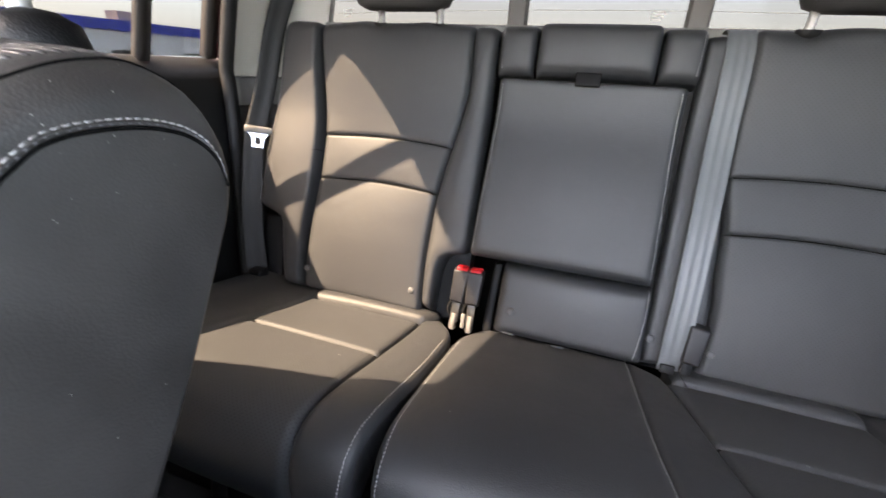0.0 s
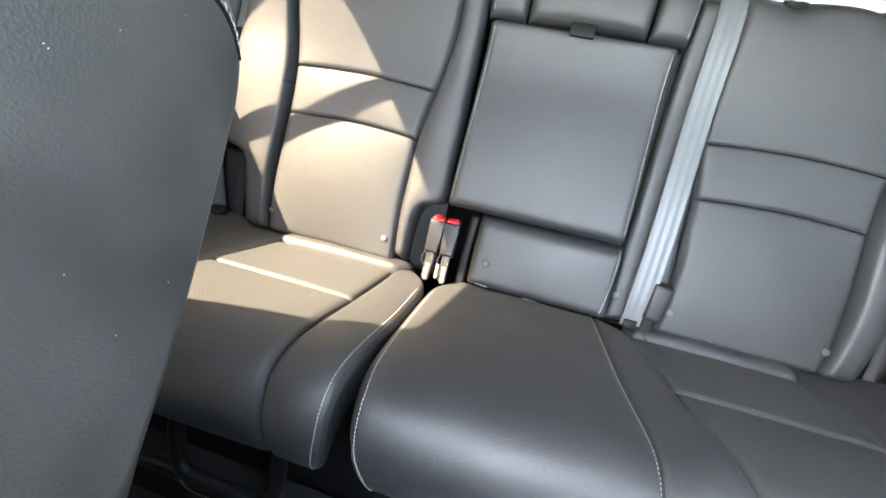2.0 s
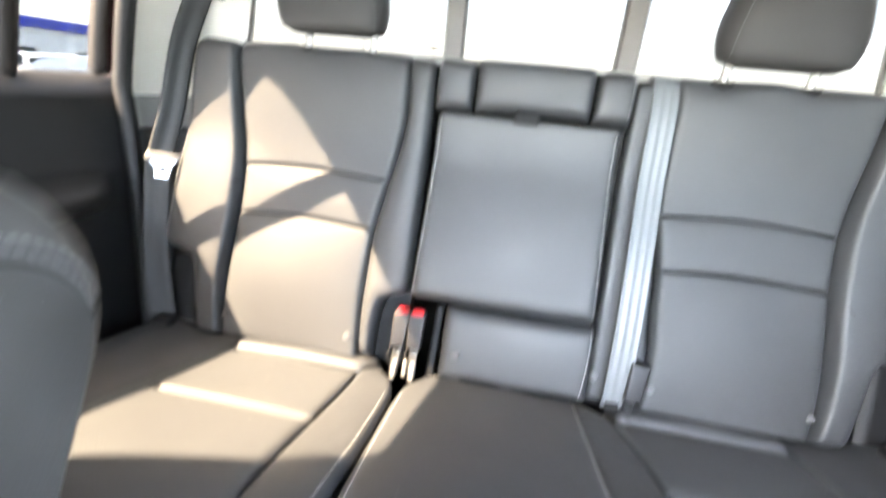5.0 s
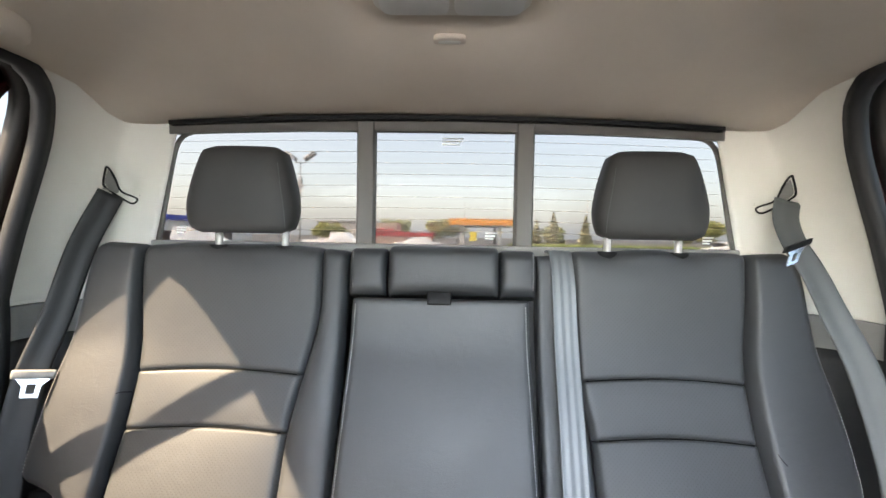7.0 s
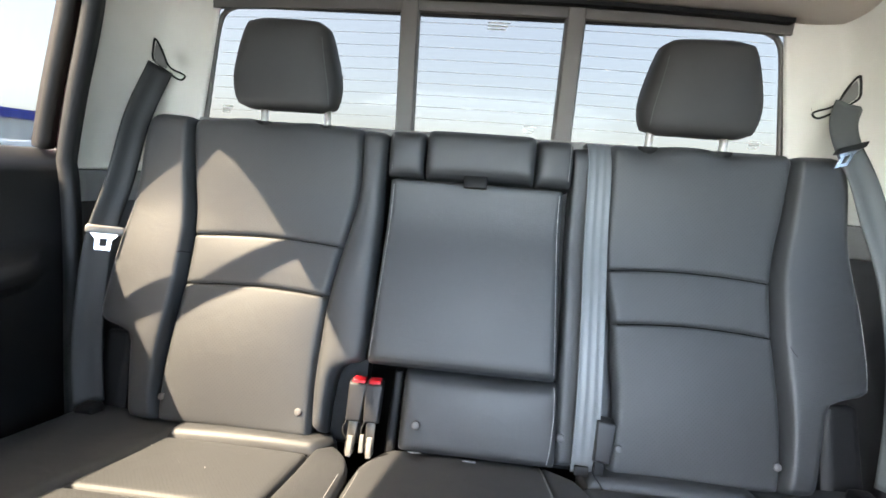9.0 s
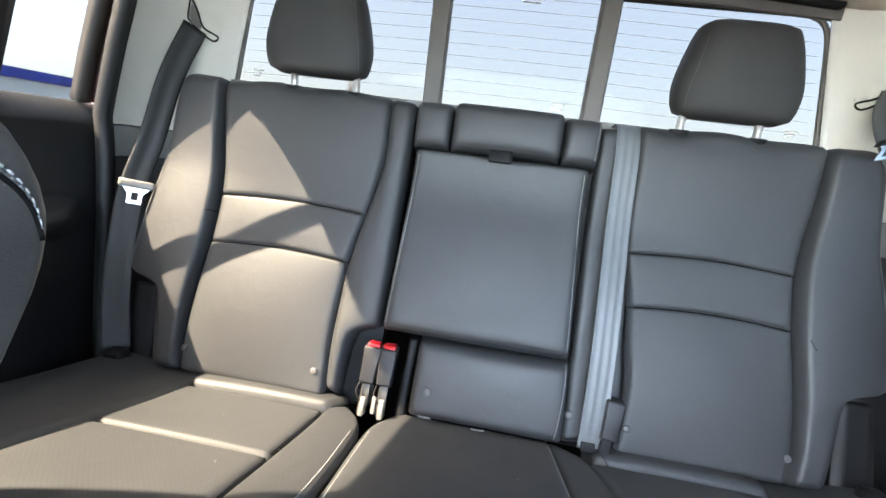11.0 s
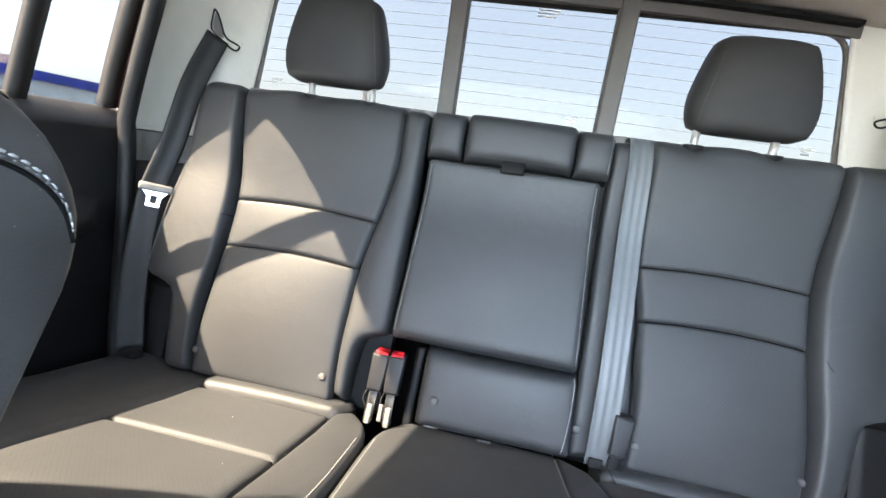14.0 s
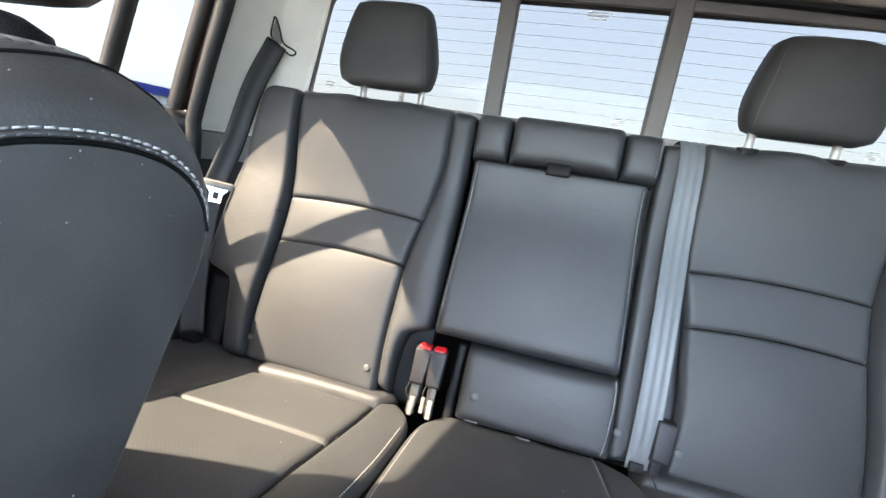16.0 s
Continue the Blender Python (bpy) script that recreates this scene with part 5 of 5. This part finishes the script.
part("pad", bm, LEATHER_FRONT, rest)
for x in (-0.508, -0.332):
    part("post", tube([(x, 0.285, 0.73), (x, 0.297, 0.790), (x, 0.304, 0.84)], 0.0062, 14), POST_STEEL, rest, "bright steel post")
    part("sleeve", disc((x + 0.006, 0.299, 0.764), Vector((0, 0.1, 1)), 0.026, 0.020, 24, dome=0.006), PLASTIC, rest, "black domed plastic post sleeve")

# ---- dust and crumbs lying on the leather ----
rnd = random.Random(7)
crumbs = bmesh.new()
for _ in range(12):
    x, y = rnd.choice((rnd.uniform(-0.52, -0.20), rnd.uniform(-0.14, 0.26), rnd.uniform(0.30, 0.55))), rnd.uniform(0.46, 0.74)
    p, r = on_seat(x, run_at(y), 0.009), rnd.uniform(0.0003, 0.0007)
    bmesh.ops.create_icosphere(crumbs, subdivisions=1, radius=r, matrix=Matrix.Translation(p) @ Matrix.Diagonal((1.5, 1, 0.7, 1)))
for _ in range(6):
    nn = Vector((1, 0, 0.2))
    p = laid_on([(-0.18, rnd.uniform(0.06, 0.24), rnd.uniform(0.52, 0.77)), (-0.18, 0.2, 0.7)], nn, backrest, n=2)[0]
    bmesh.ops.create_icosphere(crumbs, subdivisions=1, radius=rnd.uniform(0.00015, 0.0004), matrix=Matrix.Translation(p) @ Matrix.Diagonal((0.5, 1, 1.4, 1)))
for _ in range(30):
    p = laid_on([(-0.19, rnd.uniform(0.16, 0.29), rnd.uniform(0.69, 0.765)), (-0.18, 0.2, 0.7)], Vector((1, 0, 0.4)), backrest, lift=0.0001, n=2)[0]
    bmesh.ops.create_icosphere(crumbs, subdivisions=1, radius=rnd.uniform(0.00012, 0.00034), matrix=Matrix.Translation(p) @ Matrix.Diagonal((0.6, 1, 1, 1)))
for y, z, r in ((0.141, 0.517, 0.0020), (0.152, 0.483, 0.0007), (0.139, 0.475, 0.0009), (0.160, 0.53, 0.0006)):
    p = laid_on([(-0.165, y, z), (-0.165, y, z + 0.01)], Vector((1, 0, 0)), backrest, n=2)[0]
    bmesh.ops.create_icosphere(crumbs, subdivisions=2, radius=r, matrix=Matrix.Translation(p) @ Matrix.Diagonal((0.25, 1.2, 0.9, 1)))
crumbs = part("dust_crumbs", crumbs, DUST)
tagged(crumbs, "small pale dust crumbs scattered on the leather seats", "dust", kind="stuff")

# ---- floor under the bench: moulded tray with ribs ----
tray = thing("storage_tray", (0.0, 0.45, 0.0), "black moulded plastic storage tray on the floor under the bench", "storage tray")
part("base", box((-0.70, 0.33, 0.0), (0.70, 0.78, 0.006), 0.002), PLASTIC, tray, smooth=False)
for y0, y1, h in ((0.316, 0.329, 0.012), (0.350, 0.358, 0.027), (0.359, 0.384, 0.021), (0.417, 0.430, 0.032), (0.432, 0.47, 0.026), (0.74, 0.76, 0.05)):
    part("rib", box((-0.70, y0, 0.004), (0.70, y1, h), 0.004), RIB, tray, "raised rib")

# ---- outside ----
GROUND = -0.72
ground = part("ground", box((-400, -300, GROUND - 0.3), (400, 500, GROUND)), ASPHALT, smooth=False)
tagged(ground, "sunlit grey asphalt car park", "ground", kind="structure")


def tree(name, at, height, spread, mat, label, kind, seed):
    rnd = random.Random(seed)
    t = thing(name, at, label, "tree", "far trees")
    x, y, z = at
    trunk = bmesh.new()
    rows = []
    for j in range(7):
        q = j / 6
        r = height * 0.022 * (1 - 0.75 * q)
        rows.append([trunk.verts.new((x + r * math.cos(a) + 0.05 * math.sin(3 * q), y + r * math.sin(a), z + height * 0.85 * q)) for a in (2 * math.pi * i / 8 for i in range(8))])
    for a, b in zip(rows, rows[1:]):
        for i in range(8):
            trunk.faces.new((a[i], a[(i + 1) % 8], b[(i + 1) % 8], b[i]))
    for _ in range(8):
        q = rnd.uniform(0.25, 0.75)
        a = rnd.uniform(0, 6.3)
        p = Vector((x, y, z + height * q))
        tube([p, p + Vector((math.cos(a), math.sin(a), 0.5)) * spread * 0.6 * (1 - q * 0.6)], height * 0.006, 5, bm=trunk)
    part("trunk", trunk, BARK, t)
    verts, faces = [], []
    n = 1500
    for _ in range(n):
        if kind == "fir":
            q = rnd.random() ** 0.8
            tier = 1 - 0.35 * ((q * 9) % 1)
            r = spread * (1 - q) * tier * math.sqrt(rnd.random()) + 0.05
            a = rnd.uniform(0, 6.3)
            c = Vector((x + r * math.cos(a), y + r * math.sin(a), z + height * (0.08 + 0.92 * q) - 0.25 * r))
            size = (0.09 * spread + 0.08) * (1 - 0.75 * q)
        else:
            lobe = rnd.randrange(7)
            lr = random.Random(seed * 31 + lobe)
            off = Vector((lr.uniform(-1, 1), lr.uniform(-1, 1), lr.uniform(-0.5, 0.8))) * spread * 0.6
            d = Vector((rnd.gauss(0, 1), rnd.gauss(0, 1), rnd.gauss(0, 1))).normalized() * spread * 0.55 * rnd.random() ** 0.35
            c = Vector((x, y, z + height * 0.62)) + off + Vector((d.x, d.y, d.z * 0.8))
            size = 0.09 * spread
        s = size * rnd.uniform(0.6, 1.5)
        e1 = Vector((rnd.gauss(0, 1), rnd.gauss(0, 1), rnd.gauss(0, 0.6))).normalized() * s
        e2 = e1.cross(Vector((rnd.gauss(0, 1), rnd.gauss(0, 1), rnd.gauss(0, 1)))).normalized() * s * 0.6
        k = len(verts)
        verts += [c - e1, c + e2, c + e1, c - e2]
        faces.append((k, k + 1, k + 2, k + 3))
    base = Vector(at)
    me = bpy.data.meshes.new("crown")
    me.from_pydata([v - base for v in verts], [], faces)
    me.materials.append(mat)
    crown = new("crown", me)
    crown.parent = t
    return t


def hip_box(parent, name, lo, hi, mat, label="", bevel=0.0):
    return part(name, box(lo, hi, bevel), mat, parent, label, smooth=False)


# The white building with a blue fascia, beside the car park.
shop = thing("white_building", (-31, 25, GROUND), "long white single-storey building with a blue fascia band", "building")
hip_box(shop, "wall", (-42, -12, GROUND), (-30, 62, 2.04), WHITE_WALL, "white rendered wall")
hip_box(shop, "fascia", (-42.2, -12.2, 2.06), (-29.8, 62.2, 2.66), BLUE_BAND, "blue fascia band")
hip_box(shop, "roof_unit", (-32.2, 22.7, 2.67), (-31.0, 23.7, 3.30), TAN_WALL, "pale tan roof unit")
for i in range(12):
    hip_box(shop, "window", (-30.06, -6 + i * 5.4, 0.0 + GROUND + 0.5), (-29.97, -3.2 + i * 5.4, 0.9), CAR_GLASS, "dark shop window")


def car(at, turn, label, mat, pickup=False):
    """A parked vehicle: body, cabin glass, wheels."""
    c = thing("parked_pickup" if pickup else "parked_car", at, label, "car", "parked vehicles")
    m = Matrix.Translation(at) @ Matrix.Rotation(radians(turn), 4, "Z")
    side = [(-2.2, 0.35), (-2.25, 0.75), (-2.1, 0.95), (-1.3, 1.0), (-0.75, 1.42), (0.6, 1.48), (1.35, 1.02), (2.1, 0.92), (2.25, 0.7), (2.2, 0.35)]
    if pickup:
        side = [(-2.7, 0.5), (-2.75, 1.1), (-0.6, 1.12), (-0.5, 1.75), (0.7, 1.78), (1.35, 1.2), (2.5, 1.1), (2.65, 0.8), (2.6, 0.5)]
    bm = bmesh.new()
    rows = []
    for y, s in ((-0.88, 0.94), (-0.8, 1.0), (0.8, 1.0), (0.88, 0.94)):
        rows.append([bm.verts.new((px * s, y * (0.86 if pz > 1.25 else 1), pz if pz < 0.6 else pz * (0.97 + 0.03 * s))) for px, pz in side])
    for a, b in zip(rows, rows[1:]):
        for i in range(len(side)):
            j = (i + 1) % len(side)
            bm.faces.new((a[i], a[j], b[j], b[i]))
    bm.faces.new(rows[0]), bm.faces.new(rows[-1])
    bm.transform(m)
    part("body", bm, mat, c, bevel=0.04)
    top = 1.7 if pickup else 1.4
    low = 1.2 if pickup else 1.02
    x0, x1 = (-0.42, 0.95) if pickup else (-1.05, 1.05)
    for lo, hi in (((x0, -0.785, low), (x1 - 0.25, -0.765, top - 0.06)), ((x0, 0.765, low), (x1 - 0.25, 0.785, top - 0.06))):
        bm = box(lo, hi, 0.008)
        bm.transform(m)
        part("side_window", bm, CAR_GLASS, c, smooth=False)
    bm = sweep([((-1.12 if not pickup else -0.57), -0.62, low + 0.2), ((-1.12 if not pickup else -0.57), 0.62, low + 0.2)], [(-0.03, -0.17), (0.03, -0.17), (0.03, 0.17), (-0.03, 0.17)])
    bm.transform(m)
    part("rear_window", bm, CAR_GLASS, c, smooth=False)
    for wx in (-1.4 if not pickup else -1.6, 1.4 if not pickup else 1.6):
        for wy in (-0.8, 0.8):
            w = part("wheel", tube([m @ Vector((wx, wy - 0.11, 0.33)), m @ Vector((wx, wy + 0.11, 0.33))], 0.33, 20, up=Vector((0, 0, 1))), TYRE, c, smooth=False)
            part("rim", tube([m @ Vector((wx, wy - 0.12, 0.33)), m @ Vector((wx, wy + 0.12, 0.33))], 0.2, 14), CHROME, w, smooth=False)


car((-9.5, 5.6, GROUND), 70, "white parked car near the white building", WHITE_PAINT)
car((-12.5, 10.5, GROUND), 80, "white parked car in the car park", WHITE_PAINT)
car((-14.0, 14.5, GROUND), 80, "white parked car in the car park", WHITE_PAINT)
car((-11.0, 17.5, GROUND), 20, "white parked pickup in the car park", WHITE_PAINT, True)
for i, (x, y, a, p) in enumerate(((-3.0, 38, 10, False), (24.0, 36, 5, False), (-9.5, 35, 0, True))):
    car((x, y, GROUND), a, "pale parked car behind the truck", WHITE_PAINT, p)

lamp_post = thing("street_lamp", (-22, 60, GROUND), "tall grey twin-headed car park lamp post", "lamp post")
part("pole", tube([(-22, 60, GROUND), (-22, 60, 11.4)], 0.11, 10), POLE, lamp_post)
part("box", box((-22.3, 59.8, 7.4), (-21.7, 60.2, 8.9), 0.05), POLE, lamp_post, "grey box on the pole")
for s in (-1, 1):
    arm_p = part("arm", tube([(-22, 60, 11.2), (-22 + 0.5 * s, 60, 11.1), (-22 + 0.9 * s, 60, 11.6)], 0.06, 8, 12), POLE, lamp_post)
    bm = box((-0.95, -0.5, -0.30), (0.95, 0.5, 0.24), 0.16, 3)
    bm.transform(Matrix.Translation((-22 + 1.35 * s, 60, 12.1)) @ Matrix.Rotation(radians(-35 * s), 4, "Y"))
    part("lamp_head", bm, POLE, arm_p, "pale lamp head")

station = thing("fuel_station", (4, 62, GROUND), "fuel station canopy with an orange fascia on pale columns", "fuel station")
hip_box(station, "canopy", (-0.3, 58, 2.5), (9.2, 70, 3.38), ORANGE, "orange canopy fascia")
hip_box(station, "soffit", (-0.1, 58.2, 2.36), (9.0, 69.8, 2.49), WHITE_WALL, "pale canopy underside")
for x, y in ((1.6, 60), (7.0, 60), (1.6, 67), (7.0, 67)):
    hip_box(station, "column", (x - 0.25, y - 0.25, GROUND), (x + 0.25, y + 0.25, 2.38), WHITE_WALL, "pale column")
sign = thing("price_sign", (3.0, 57, GROUND), "yellow roadside sign by the fuel station", "sign")
hip_box(sign, "panel", (2.5, 56.9, 0.3), (3.5, 57.1, 1.5), YELLOW)
hip_box(sign, "post", (2.9, 56.95, GROUND), (3.1, 57.05, 0.3), POLE)
store = thing("red_shop", (-7, 64, GROUND), "low red and tan shop building", "building")
hip_box(store, "wall", (-11.5, 61, GROUND), (-2.8, 70, 0.75), TAN_WALL, "tan wall")
hip_box(store, "fascia", (-11.6, 60.9, 0.77), (-2.7, 70.1, 1.35), SHOP_RED, "red fascia")
hip_box(store, "tower", (-11.4, 60.8, 1.37), (-8.0, 66, 2.6), TAN_WALL, "tan raised front")
for i in range(4):
    hip_box(store, "lettering_bar", (-11.0 + i * 0.7, 60.7, 1.5), (-10.5 + i * 0.7, 60.79, 1.75 + 0.12 * (i % 2)), SHOP_RED, "red sign bar")
hall = thing("white_hall", (-16, 75, GROUND), "low white warehouse beyond the car park", "building")
hip_box(hall, "wall", (-24, 74, GROUND), (-13.5, 84, 3.0), WHITE_WALL)
hip_box(hall, "roof", (-24.3, 73.7, 3.02), (-13.2, 84.3, 3.3), GREY_WALL, "pale flat roof")
pole = thing("utility_pole", (-18.5, 90, GROUND), "distant wooden utility pole with crossarm", "utility pole")
part("post", tube([(-18.5, 90, GROUND), (-18.5, 90, 8.6)], 0.12, 8), BARK, pole)
part("crossarm", box((-19.6, 89.9, 7.9), (-17.4, 90.1, 8.1)), BARK, pole, smooth=False)
mast = thing("flag_mast", (2.6, 80, GROUND), "thin pale mast behind the fuel station", "mast")
part("post", tube([(2.6, 80, GROUND), (2.6, 80, 7.4)], 0.09, 8), POLE, mast)
mast = thing("flag_mast", (26.0, 80, GROUND), "thin pale mast beside the firs", "mast")
part("post", tube([(26.0, 80, GROUND), (26.0, 80, 8.2)], 0.09, 8), POLE, mast)
for i, (x, y, h, s) in enumerate(((14.7, 60, 5.4, 1.7), (12.7, 62, 4.4, 1.4), (19.3, 60, 4.9, 1.5))):
    tree("fir_tree", (x, y, GROUND), h, s, FIR, "dark green fir tree at the far side of the lot", "fir", 10 + i)
for i, (x, y, h, s) in enumerate(((-2.0, 72, 4.0, 2.4), (1.0, 74, 3.8, 2.2), (-20.0, 64, 3.6, 1.9), (-18.2, 66, 3.4, 1.7), (11.0, 64, 2.6, 1.9), (16.5, 66, 2.8, 2.0), (38.0, 62, 4.2, 2.4), (35.0, 64, 3.4, 2.0), (41.5, 60, 3.8, 2.2), (-12.0, 84, 5.2, 2.2), (-10, 86, 5.2, 2.2))):
    tree("leafy_tree", (x, y, GROUND), h, s, LEAF, "light green leafy tree at the far side of the lot", "leaf", 40 + i)
verge = part("grass_verge", box((8, 52, GROUND), (60, 60, GROUND + 0.7), 0.3), GRASS)
tagged(verge, "sunlit yellow-green grass bank beyond the lot", "grass", kind="structure")
